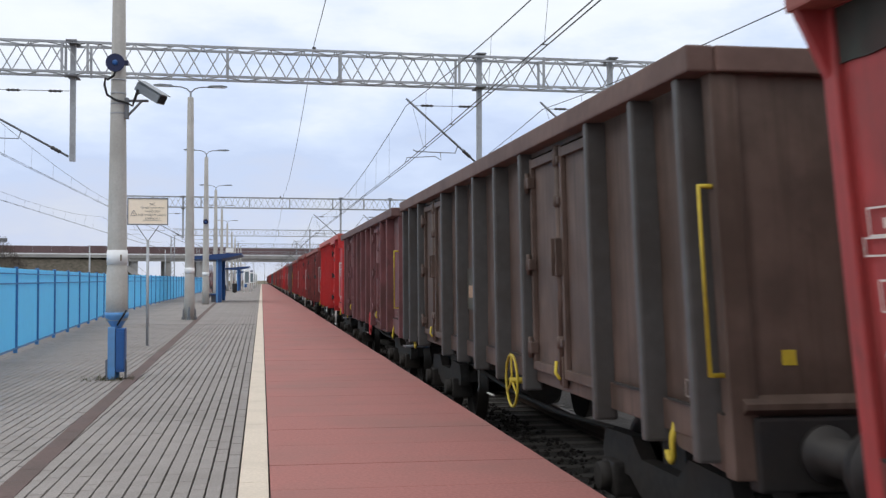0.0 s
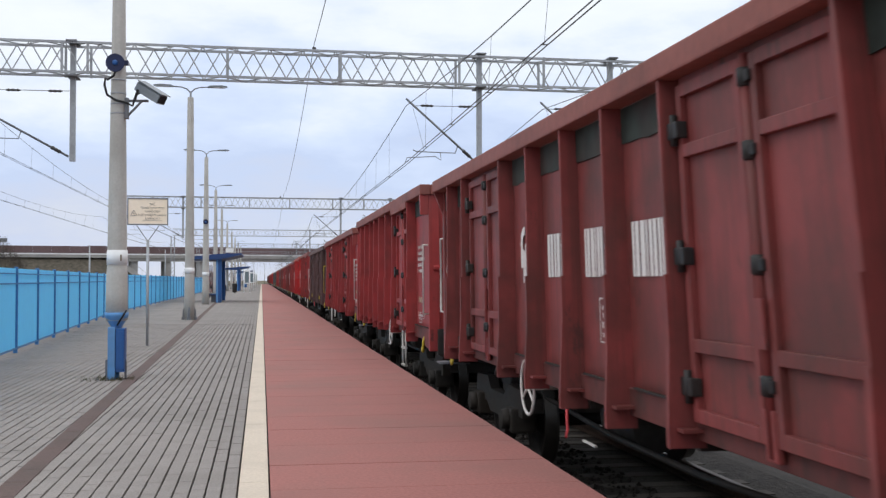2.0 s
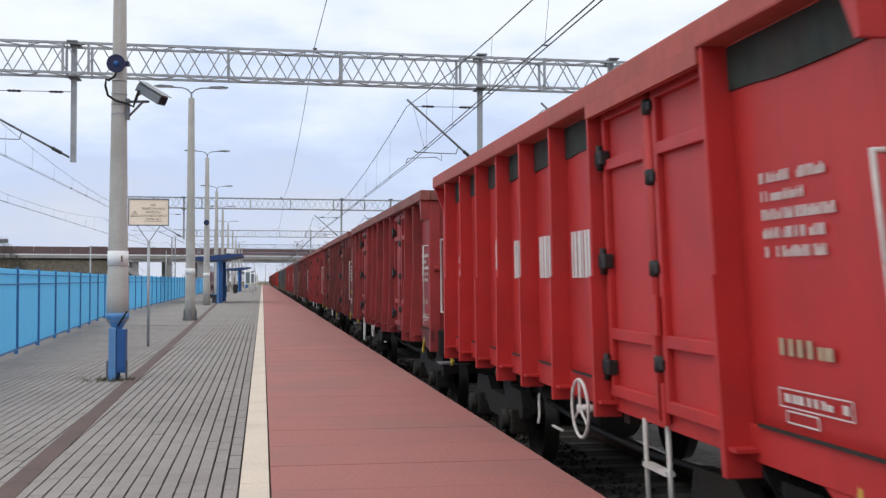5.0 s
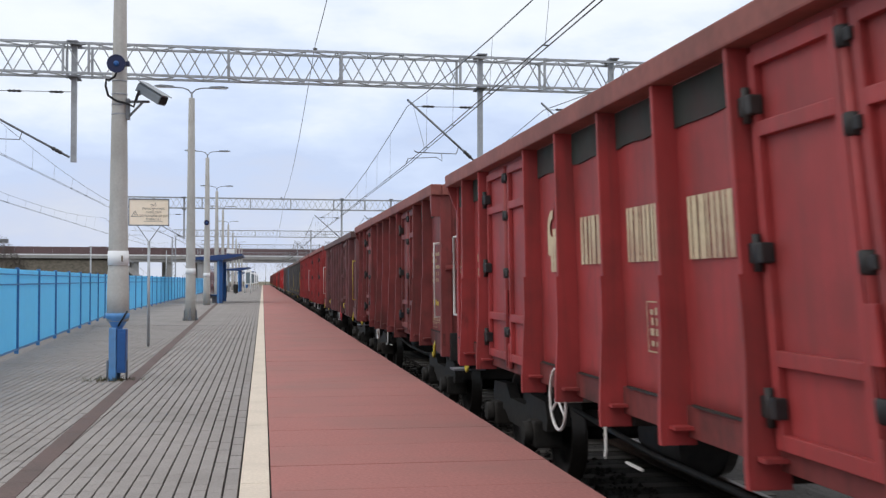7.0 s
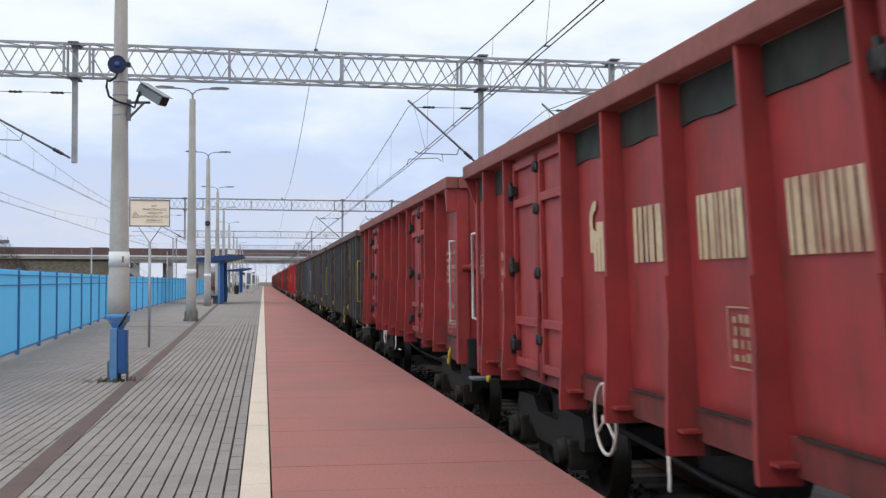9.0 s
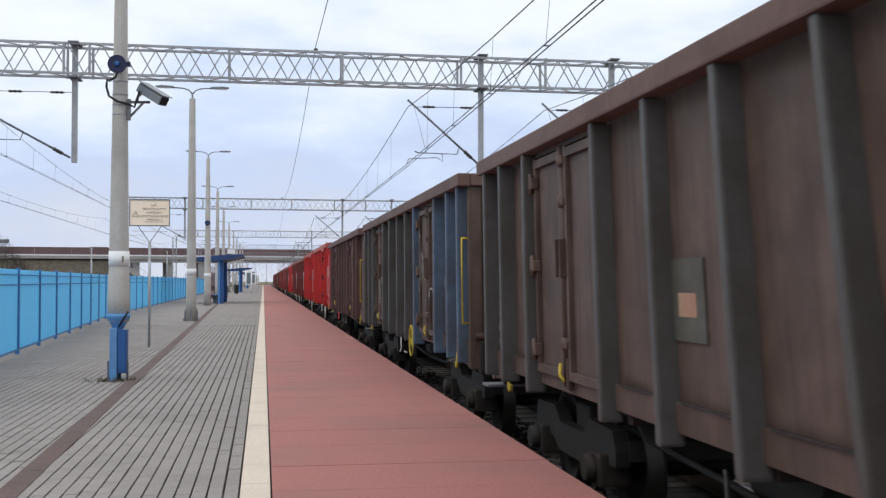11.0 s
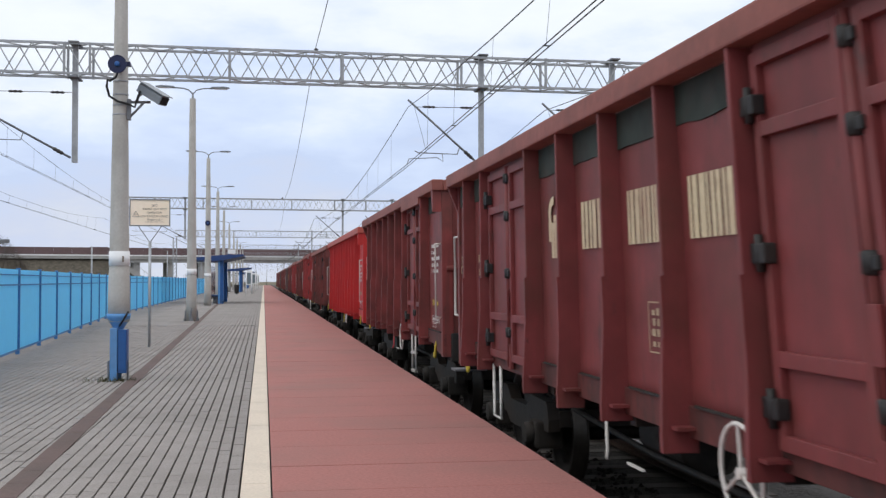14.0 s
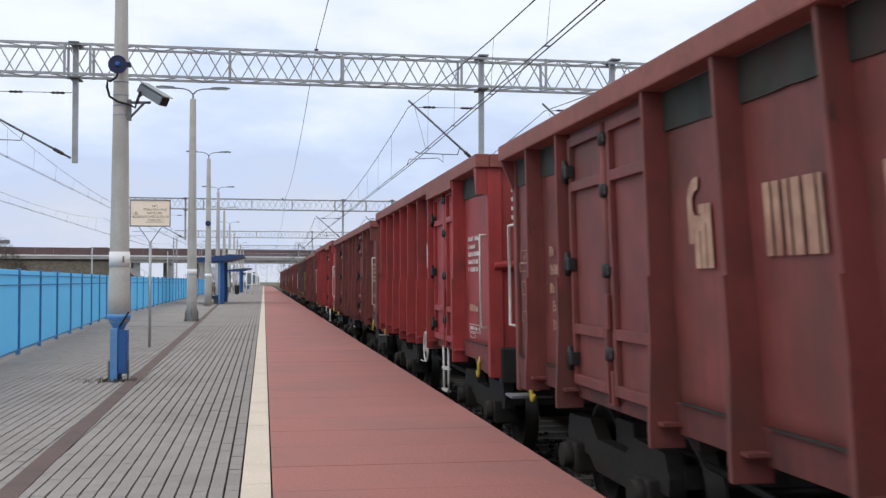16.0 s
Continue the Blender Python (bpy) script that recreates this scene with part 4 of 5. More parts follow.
def mark_shape(bm, x, c, z0, z1):
    """A plain mark: a broad rounded hook over upright stems."""
    r = 0.155
    for k in range(12):
        a, b = radians(-10 + k * 21), radians(-10 + (k + 1) * 21)
        zc = z1 - r
        quad = [(c + 0.02 + rr * math.sin(t), zc + rr * math.cos(t)) for rr, t in ((r, a), (r, b), (r * 0.52, b), (r * 0.52, a))]
        prism(bm, quad, 0, x - 0.0025, x)
    box(bm, x - 0.0025, x, c + 0.095, c + 0.17, z0 + 0.14, z1 - r - 0.002)
    for y0, y1, top in ((c + 0.01, c + 0.085, 0.30), (c - 0.075, c - 0.005, 0.30), (c - 0.165, c - 0.09, 0.36)):
        box(bm, x - 0.0025, x, y0, y1, z0, z0 + top)
    box(bm, x - 0.0025, x, c - 0.085, c + 0.005, z0 + 0.305, z0 + 0.36)


def block_word(bm, x, y0, y1, z0, z1, count):
    """A row of tall plain bars of uneven width."""
    w = (y1 - y0) / count
    for i in range(count):
        b = y1 - i * w
        first = w * (0.34, 0.50, 0.26)[(i * 2 + count) % 3]
        box(bm, x - 0.0025, x, b - first, b, z0, z1)
        box(bm, x - 0.0025, x, b - w * 0.82, b - first - w * 0.13, z0, z1)


def outline(bm, x, y0, y1, z0, z1, t=0.007):
    for a in ((y0, y1, z0, z0 + t), (y0, y1, z1 - t, z1), (y0, y0 + t, z0, z1), (y1 - t, y1, z0, z1)):
        box(bm, x - 0.0025, x, *a)


def layout(kind):
    """Half the body's length, the posts along it and the doorways."""
    if kind == "single_door":
        return 5.50, [4.65, 3.60, 2.55, 1.50, 0.45, -0.60, -1.72, -3.86], [(-3.78, -1.80)]
    if kind == "plain":
        return 6.40, [5.40, 4.35, 3.30, 2.25, 1.20, 0.15, -0.90, -1.95, -3.00, -4.05, -5.10], []
    return 6.40, [5.36, 4.34, 2.26, 1.13, 0.0, -1.13, -2.26, -4.34, -5.36], [(2.34, 4.26), (-4.26, -2.34)]


def make_door(wagon, s, y0, y1, paint, dark, top):
    """A pair of leaves with hinges and a lock bar in the doorway y0 to y1 of side s."""
    mid = (y0 + y1) / 2
    for a, b, hinge_y in ((y0, mid - 0.045, y0), (mid + 0.045, y1, y1)):
        bm = bmn()
        xo = s * (SHEET_X + 0.012)
        box(bm, min(xo, xo + s * 0.022), max(xo, xo + s * 0.022), a + 0.02, b - 0.01, 1.17, top - 0.05)
        xf, xe = xo + s * 0.022, xo + s * 0.062
        lo, hi = min(xf, xe), max(xf, xe)
        box(bm, lo, hi, a + 0.02, a + 0.09, 1.17, top - 0.05, 0.006)
        box(bm, lo, hi, b - 0.08, b - 0.01, 1.17, top - 0.05, 0.006)
        for z in (1.17, top - 0.14) if dark else (1.17, 1.55, top - 0.47, top - 0.12):
            box(bm, lo, hi, a + 0.09, b - 0.08, z, z + 0.075, 0.006)
        leaf = part("door_leaf", bm, paint, wagon)
        for z in (1.36, 2.08, 2.80) if s < 0 and hinge_y == y1 else ():
            bm = bmn()
            y = hinge_y + (0.02 if hinge_y == y0 else -0.02)
            box(bm, min(xo + s * 0.03, xo + s * 0.10), max(xo + s * 0.03, xo + s * 0.10), y - 0.075, y + 0.075, z - 0.05, z + 0.05, 0.012)
            rod(bm, (xo + s * 0.085, y, z - 0.09), (xo + s * 0.085, y, z + 0.09), 0.022, seg=8)
            part("hinge", bm, paint if dark else BLACKM, leaf, "" if dark else "black hinge block")
    bm = bmn()
    x = s * (SHEET_X + 0.065)
    rod(bm, (x, mid, 1.12), (x, mid, top - 0.04), 0.032, seg=8)
    box(bm, x - 0.02, x + 0.02, mid - 0.06, mid + 0.06, 1.10, 1.34, 0.01)
    lock = part("lock_bar", bm, paint, wagon, "vertical door lock bar")
    for z in (1.45, 2.02, 2.58, top - 0.16) if s < 0 else ():
        bm = bmn()
        lathe(bm, [(z - 0.05, 0.034), (z - 0.04, 0.048), (z + 0.04, 0.048), (z + 0.05, 0.034)], (x, mid, 0), 2, 8)
        box(bm, x - 0.03, x + 0.045, mid - 0.085, mid + 0.03, z - 0.03, z + 0.03, 0.008)
        part("bar_guide", bm, paint if dark else BLACKM, lock, "" if dark else "greasy black bar guide")
    for y in (mid - 0.07, mid + 0.07) if dark and s < 0 else ():
        bm = bmn()
        box(bm, x - 0.06, x + 0.03, y - 0.012, y + 0.012, 1.98, 2.28, 0.005)
        part("lock_handle", bm, paint, lock)
    if not dark:
        bm = bmn()
        box(bm, x + s * 0.03 - 0.012, x + s * 0.03 + 0.012, mid - 0.07, mid + 0.01, 1.62, 1.86, 0.004)
        part("lock_handle", bm, paint, lock)
    if dark:
        bm = bmn()
        tube(bm, [(x + s * 0.05, mid + 0.02, 1.30), (x + s * 0.07, mid - 0.02, 1.22), (x + s * 0.05, mid - 0.07, 1.17)], 0.014)
        part("lever", bm, YELLOWP, lock, "yellow lever")


def make_bogie(wagon, y):
    bm = bmn()
    for s in (-1, 1):
        x = s * 1.0
        pts = [(-1.25, 0.62), (-1.18, 0.78), (-0.55, 0.80), (-0.35, 0.66), (0.35, 0.66), (0.55, 0.80), (1.18, 0.78), (1.25, 0.62), (1.22, 0.50), (0.62, 0.50), (0.42, 0.40),
               (-0.42, 0.40), (-0.62, 0.50), (-1.22, 0.50)]
        prism(bm, [(y + a, b) for a, b in pts], 0, x - 0.06, x + 0.06)
    box(bm, -0.95, 0.95, y - 0.22, y + 0.22, 0.48, 0.86, 0.02)
    for e in (-1.2, 1.2):
        box(bm, -0.95, 0.95, y + e - 0.06, y + e + 0.06, 0.55, 0.70)
    bogie = part("bogie", bm, UNDER, wagon, "sooty cast steel bogie")
    for dy in (-0.9, 0.9):
        for s in (-1, 1):
            bm = bmn()
            lathe(bm, [(0, 0.485), (0.028, 0.485), (0.032, 0.46), (0.135, 0.455), (0.137, 0.40), (0.10, 0.36), (0.085, 0.16), (0.15, 0.12), (0.16, 0.08)], (s * 0.70, y + dy, 0.46), 0, 28)
            if s < 0:
                for v in bm.verts:
                    v.co.x = -1.40 - v.co.x
            part("wheel", bm, WHEELM, bogie, "worn steel wheel")
            if s > 0:
                continue
            bm = bmn()
            box(bm, s * 1.0 - 0.14, s * 1.0 + 0.14, y + dy - 0.16, y + dy + 0.16, 0.32, 0.58, 0.03)
            rod(bm, (s * 1.10, y + dy, 0.46), (s * 1.22, y + dy, 0.46), 0.12, 0.10, 12)
            part("axle_box", bm, UNDER, bogie)
            if s < 0:
                for e in (0.24,):
                    bm = bmn()
                    prof = [p for i in range(5) for p in ((0.34 + i * 0.045, 0.055), (0.362 + i * 0.045, 0.085))]
                    lathe(bm, prof, (s * 1.0, y + dy + e, 0), 2, 10)
                    part("spring", bm, UNDER, bogie)
        bm = bmn()
        rod(bm, (-0.70, y + dy, 0.46), (0.70, y + dy, 0.46), 0.085, seg=12)
        part("axle", bm, WHEELM, bogie)


def make_wagon(kind, tone, seed, marks="white", patched=False, scrawl=False, brake_y=None, end_rail=True, shift=0.0):
    rng = random.Random(seed)
    half, posts, doors = layout(kind)
    posts, doors = [p + shift for p in posts], [(a + shift, b + shift) for a, b in doors]
    RIM_TOP = 3.33 if kind == "single_door" else 3.22 if tone.startswith("dk") else 3.26
    RIM_LOW = RIM_TOP - 0.15
    paint, rim = PAINT[tone], RIM[tone]
    if tone == "dkgrey":
        posts = posts + [half - 0.24, -half + 0.24]
    dark = tone.startswith("dk")
    words = {"bright": "bright red", "red": "red", "dull": "dull weathered red", "maroon": "maroon", "brownred": "brown-red", "dkmaroon": "dark maroon",
             "dkbrown": "dark brown", "dkgrey": "grimy grey-brown"}[tone]
    door_words = {"single_door": "with one double side door", "plain": "with plain ribbed sides", "two_doors": "with two double side doors"}[kind]
    w = thing("open_wagon", f"{words} high-sided open freight wagon {door_words}", "freight wagon", "wagons of the train")
    over = 7.02 if half > 6 else 6.12
    P = lambda n, bm, m, label="": part(n, bm, m, w, label)
    # underframe
    bm = bmn()
    box(bm, -0.35, 0.35, -half, half, 0.92, 1.14)
    for y in (-half * 0.33, 0, half * 0.33):
        box(bm, -1.30, 1.30, y - 0.06, y + 0.06, 0.98, 1.14)
    box(bm, -1.305, 1.305, -half + 0.05, half - 0.05, 1.14, 1.20)
    P("underframe", bm, UNDER, "sooty steel underframe and floor")
    bm = bmn()
    rod(bm, (-0.55, 0.6, 0.72), (-0.55, 1.5, 0.72), 0.20, seg=14)
    P("air_tank", bm, UNDER, "black brake air tank")
    bm = bmn()
    rod(bm, (0.5, -0.8, 0.75), (0.5, -1.5, 0.75), 0.16, seg=14)
    P("brake_cylinder", bm, UNDER)
    bm = bmn()
    for x in (-0.8, 0.8):
        tube(bm, [(x, -half + 1.8, 0.78), (x, -1.0, 0.62), (x, 1.0, 0.62), (x, half - 1.8, 0.78)], 0.025)
    P("brake_rod", bm, UNDER)
    post_mat = POST_GREY if tone == "dkgrey" else paint
    for s in (-1, 1):
        # side sheet with its dented skin, split at the doorways
        cuts = [-half + 0.02] + [c for d in sorted(doors) for c in d] + [half - 0.02]
        nz = 9
        for a, b in zip(cuts[::2], cuts[1::2]):
            ny = max(2, int((b - a) / 0.18))
            bm = bmn()
            grid = []
            for i in range(ny + 1):
                row = []
                for j in range(nz + 1):
                    y, z = a + (b - a) * i / ny, SILL_Z + 0.02 + (RIM_LOW - SILL_Z) * j / nz
                    d = noise.noise((y * 1.1 + seed * 7, z * 1.1, s * 3.0 + seed)) * 0.009 + noise.noise((y * 3 + seed, z * 3, s * 5.0)) * 0.003
                    if i in (0, ny) or j in (0, nz):
                        d = 0
                    row.append(bm.verts.new((s * (SHEET_X + d), y, z)))
                grid.append(row)
            for i in range(ny):
                for j in range(nz):
                    f = bm.faces.new((grid[i][j], grid[i + 1][j], grid[i + 1][j + 1], grid[i][j + 1]))
                    f.smooth = True
            bmesh.ops.recalc_face_normals(bm, faces=bm.faces)
            bmesh.ops.solidify(bm, geom=bm.faces[:], thickness=0.02 * (1 if (bm.faces[0].normal.x > 0) == (s > 0) else -1))
            P("side_sheet", bm, paint)
        for a, b in doors:
            bm = bmn()
            box(bm, min(s * 1.30, s * 1.33), max(s * 1.30, s * 1.33), a, b, SILL_Z + 0.02, RIM_LOW)
            P("door_backing", bm, paint)
        # side sill, and the lintel over each doorway
        bm = bmn()
        x0, x1 = sorted((s * 1.30, s * (SHEET_X + 0.03)))
        box(bm, x0, x1, -half, half, SILL_Z - 0.02, SILL_Z + 0.16, 0.008)
        P("side_sill", bm, SILLP[tone])
        x0, x1 = sorted((s * (SHEET_X + 0.032), s * (SHEET_X + 0.05)))
        edges = [-half] + sorted(posts) + [half]
        bays = [(a, b) for a, b in zip(edges, edges[1:]) if not any(d[0] - 0.2 < (a + b) / 2 < d[1] + 0.2 for d in doors)]
        for a, b in bays if s < 0 else ():
            bm = bmn()
            box(bm, x0, x1, a + 0.12, b - 0.16, SILL_Z + 0.163, SILL_Z + 0.177)
            P("drain_flap", bm, UNDER, "dark narrow drain flap")
        for a, b in doors if s < 0 else ():
            bm = bmn()
            x0, x1 = sorted((s * 1.33, s * (SHEET_X + 0.045)))
            box(bm, x0, x1, a, b, RIM_LOW - 0.04, RIM_LOW)
            P("door_lintel", bm, paint)
            if kind == "single_door":
                bm = bmn()
                x0, x1 = sorted((s * 1.45, s * RIM_X))
                box(bm, x0, x1, a - 0.06, b + 0.06, RIM_LOW - 0.09, RIM_LOW + 0.012)
                P("door_fascia", bm, rim)
        # posts: a narrow front edge, deep web, broader foot
        fw = 0.085 if dark else 0.042
        for y in posts:
            bm = bmn()
            jit = rng.uniform(-0.008, 0.008)
            foot = SILL_Z - rng.choice((0.06, 0.10)) if not dark else SILL_Z - 0.10
            x0, x1 = sorted((s * (SHEET_X - 0.02), s * (POST_X + jit)))
            box(bm, x0, x1, y - fw / 2, y + fw / 2, 1.95 if not dark else foot, RIM_LOW + 0.003, 0.010 if not dark else 0.02)
            if not dark:
                wide = fw * 1.2
                prism(bm, [(y - wide / 2, foot), (y + wide / 2, foot), (y + wide / 2, 1.85), (y + fw / 2, 1.98), (y - fw / 2, 1.98), (y - wide / 2, 1.85)], 0, *sorted((s * (SHEET_X - 0.02), s * (POST_X + 0.016 + jit))))
                flare = 0.045 if kind == "two_doors" else 0.02
                prism(bm, [(s * (SHEET_X - 0.02), foot - 0.004), (s * (POST_X + flare), foot - 0.004), (s * (POST_X + flare), foot + 0.10), (s * (POST_X + 0.014), 1.62), (s * (SHEET_X - 0.02), 1.62)], 1, y - wide * 0.45, y + wide * 0.45)
                box(bm, x0, x1, y - 0.12, y + 0.06, SILL_Z + 0.03, SILL_Z + 0.05)
            P("side_post", bm, POST_BLUE if scrawl and y < -1.5 else post_mat)
        for e in (-1, 1):
            bm = bmn()
            y0, y1 = sorted((e * half, e * (half - 0.12)))
            x0, x1 = sorted((s * (SHEET_X - 0.12), s * (SHEET_X + 0.035)))
            box(bm, x0, x1, y0, y1, SILL_Z - 0.16, RIM_LOW + 0.003, 0.012)
            P("corner_post", bm, paint)
            if s > 0:
                continue
            bm = bmn()
            x0, x1 = sorted((s * (SHEET_X - 0.01), s * (SHEET_X + 0.022)))
            y0, y1 = e * (half - 0.13), e * (half - 0.95)
            prism(bm, [(y0, SILL_Z - 0.14), (y0, SILL_Z), (y1, SILL_Z), (y1 - e * 0.15 + e * 0.3, SILL_Z - 0.10)], 0, x0, x1)
            P("end_sill_plate", bm, SILLP[tone])
        if not dark and s < 0:
            bm = bmn()
            x0, x1 = sorted((s * (SHEET_X + 0.036), s * (RIM_X - 0.01)))
            prism(bm, [(-half + 0.01, RIM_LOW + 0.002), (-half + 0.17, RIM_LOW + 0.002), (-half + 0.05, RIM_LOW - 0.29), (-half + 0.01, RIM_LOW - 0.29)], 0, x0, x1)
            P("corner_gusset", bm, paint)
            bm = bmn()
            prism(bm, [(x1, RIM_LOW + 0.002), (x0, RIM_LOW + 0.002), (x1, RIM_LOW - 0.30)], 1, half - 0.07, half - 0.01)
            P("corner_gusset", bm, paint)
        # rim
        bm = bmn()
        x0, x1 = sorted((s * 1.34, s * RIM_X))
        box(bm, x0, x1, -half - 0.03, half + 0.03, RIM_LOW, RIM_TOP, 0.014)
        P("top_rim", bm, rim)
        if not dark and s < 0:
            xb = s * (SHEET_X + 0.0125)
            for a, b in bays:
                bm = bmn()
                lo = [(a + 0.025 + (b - a - 0.05) * i / 6, RIM_LOW - 0.25 + rng.uniform(-0.012, 0.008)) for i in range(7)]
                prism(bm, lo + [(b - 0.025, RIM_LOW - 0.005), (a + 0.025, RIM_LOW - 0.005)], 0, min(xb, xb - s * 0.03), max(xb, xb - s * 0.03))
                P("tarred_band", bm, GREENBAND, "dark green tarred strip under the rim")
        if patched:
            xb = s * (SHEET_X + 0.0120)
            for a, b in ((0.10, 1.06), (1.22, 2.19), (-1.04, -0.10)):
                bm = bmn()
                box(bm, min(xb, xb - s * 0.03), max(xb, xb - s * 0.03), a, b, SILL_Z + 0.22, 2.62 if a > 0 else 2.05)
                P("primer_patch", bm, PATCH_GREY, "dark grey primer patch")
        for a, b in doors:
            make_door(w, s, a, b, paint, dark, RIM_LOW)
        if dark and s < 0 and tone != "dkgrey":
            # deeper sole plate under each doorway
            for a, b in doors:
                bm = bmn()
                e = 1 if a > 0 else -1
                y0, y1 = (a - 0.75, b + 0.20) if e > 0 else (a - 0.20, b + 0.75)
                prism(bm, [(y0, SILL_Z - 0.02), (y1, SILL_Z - 0.02), (y1 - 0.35, 0.925), (y0 + 0.35, 0.925)], 0, -SHEET_X - 0.012, -SHEET_X + 0.02)
                P("sole_plate", bm, SOLE, "rusty brown sole plate")
                bm = bmn()
                yy = a - 0.36 if e > 0 else b + 0.36
                x = -(SHEET_X + 0.05)
                tube(bm, [(-SHEET_X, yy + 0.08, SILL_Z + 0.25), (x, yy + 0.08, SILL_Z + 0.25), (x, yy - 0.03, SILL_Z + 0.25), (x, yy - 0.03, SILL_Z + 0.14)], 0.016)
                P("rope_hook", bm, YELLOWP, "yellow rope hook")
    # ends
    for e in (-1, 1):
        bm = bmn()
        y0, y1 = sorted((e * (half - 0.03), e * (half - 0.06)))
        box(bm, -1.26, 1.26, y0, y1, 1.20, RIM_LOW)
        P("end_wall", bm, paint)
        bm = bmn()
        y0, y1 = sorted((e * (half - 0.08), e * (half + 0.05)))
        box(bm, -1.34, 1.34, y0, y1, RIM_LOW + 0.002, RIM_TOP - 0.003, 0.012)
        P("top_rim", bm, rim)
        for x in (-0.45, 0.45):
            bm = bmn()
            y0, y1 = sorted((e * (half - 0.035), e * (half + 0.045)))
            box(bm, x - 0.05, x + 0.05, y0, y1, 1.25, RIM_LOW, 0.01)
            P("end_post", bm, paint)
        if tone == "dkgrey":
            z = 1.30
        else:
            z = 2.12 if not dark else 1.95
        bm = bmn()
        prism(bm, [(e * (half - 0.03), z - 0.07), (e * (half + 0.045), z - 0.02), (e * (half + 0.045), z + 0.01), (e * (half - 0.03), z + 0.05)], 0, -1.30, 1.30)
        P("end_rib", bm, paint)
        bm = bmn()
        y0, y1 = sorted((e * (half - 0.10), e * (half + 0.03)))
        box(bm, -1.25, 1.25, y0, y1, 0.86, 1.24, 0.02)
        P("headstock", bm, BLACKM, "black end beam")
        for s in (-1, 1):
            bm = bmn()
            if e > 0:
                lathe(bm, [(half + 0.03, 0.15), (half + 0.07, 0.15), (half + 0.075, 0.10), (over - 0.32, 0.10), (over - 0.315, 0.08), (over - 0.05, 0.08), (over - 0.04, 0.22), (over - 0.005, 0.22)], (s * 0.875, 0, 1.05), 1, 20)
            else:
                lathe(bm, [(-over + 0.005, 0.22), (-over + 0.04, 0.22), (-over + 0.05, 0.08), (-over + 0.315, 0.08), (-over + 0.32, 0.10), (-half - 0.075, 0.10), (-half - 0.07, 0.15), (-half - 0.03, 0.15)], (s * 0.875, 0, 1.05), 1, 20)
            P("buffer", bm, BLACKM, "round greasy black buffer")
            if s > 0:
                continue
            # grab rail on the side near each corner, and one standing off the end
            bm = bmn()
            rail = YELLOWP if dark else WHITEP
            x = s * (SHEET_X + 0.11)
            yy = e * (half - (0.06 if dark else 0.10))
            tube(bm, [(s * (SHEET_X + 0.02), yy, 2.45), (x, yy, 2.45), (x, yy, 1.45), (s * (SHEET_X + 0.02), yy, 1.45)], 0.016)
            if e < 0:
                P("grab_rail", bm, rail, "yellow grab rail" if dark else "white grab rail")
            else:
                bm.free()
            if e > 0 and end_rail and tone != "dkgrey":
                bm = bmn()
                x, off = s * 1.345, 0.12 if dark else 0.30
                tube(bm, [(x, half - 0.02, 2.50), (x, half + off, 2.50), (x, half + off, 1.52), (x, half - 0.02, 1.52)], 0.017)
                P("grab_rail", bm, rail, "yellow end grab rail" if dark else "white end grab rail")
            if dark and tone != "dkgrey":
                bm = bmn()
                tube(bm, [(s * 0.95, e * (half - 0.03), 2.20), (s * 0.95, e * (half + 0.07), 2.20), (s * 0.65, e * (half + 0.07), 2.20), (s * 0.65, e * (half - 0.03), 2.20)], 0.014)
                P("grab_rail", bm, rail, "yellow end grab rail")
            # rope hook
            bm = bmn()
            yy = e * (half - (0.62 if not dark else 0.85))
            x = s * (SHEET_X + 0.04)
            tube(bm, [(x - s * 0.03, yy, SILL_Z + 0.04), (x, yy, SILL_Z - 0.06), (x, yy, SILL_Z - 0.16), (x, yy - e * 0.03, SILL_Z - 0.20), (x, yy - e * 0.075, SILL_Z - 0.185), (x, yy - e * 0.09, SILL_Z - 0.14)], 0.019)
            P("rope_hook", bm, YELLOWP, "yellow rope hook")
            # shunter's step below the corner
            if e < 0:
                continue
            bm = bmn()
            yy, low = half + 0.10, 0.835
            tube(bm, [(s * 1.16, yy - e * 0.10, 1.00), (s * 1.16, yy, 0.95), (s * 1.16, yy, low + 0.025)], 0.016)
            P("step_hanger", bm, BLACKM)
            bm = bmn()
            box(bm, min(s * 1.02, s * 1.42), max(s * 1.02, s * 1.42), yy - 0.15, yy + 0.15, low, low + 0.025, 0.004)
            P("step", bm, GALVD, "pale grey shunting step plate")
    bm = bmn()
    for e in (-1, 1):
        rod(bm, (0, e * (half - 0.1), 1.03), (0, e * (over - 0.12), 1.0), 0.05, seg=8)
        tube(bm, [(0, e * (over - 0.14), 1.05), (0.0, e * (over - 0.02), 1.0), (0, e * (over - 0.06), 0.90)], 0.035)
    P("coupling", bm, BLACKM, "black screw coupling")
    make_bogie(w, -half + 1.95)
    make_bogie(w, half - 1.95)
    # brake handwheel and steps on both sides
    for s in (-1,):
        bm = bmn()
        wy = brake_y if brake_y is not None else -1.1 if kind == "single_door" else (1.45 if not dark else {"dkbrown": 1.7, "dkmaroon": -1.75, "dkgrey": -1.55}[tone])
        c = (s * 1.42, wy, 1.0)
        wr = 0.212 if kind == "single_door" else 0.24
        ring(bm, c, 0, wr, 0.013)
        for k in range(3):
            a = math.pi / 2 + k * 2 * math.pi / 3
            rod(bm, c, (c[0], c[1] + wr * math.cos(a), c[2] + wr * math.sin(a)), 0.011, seg=6)
        rod(bm, (s * 1.1, wy, 1.0), (s * 1.44, wy, 1.0), 0.03, seg=8)
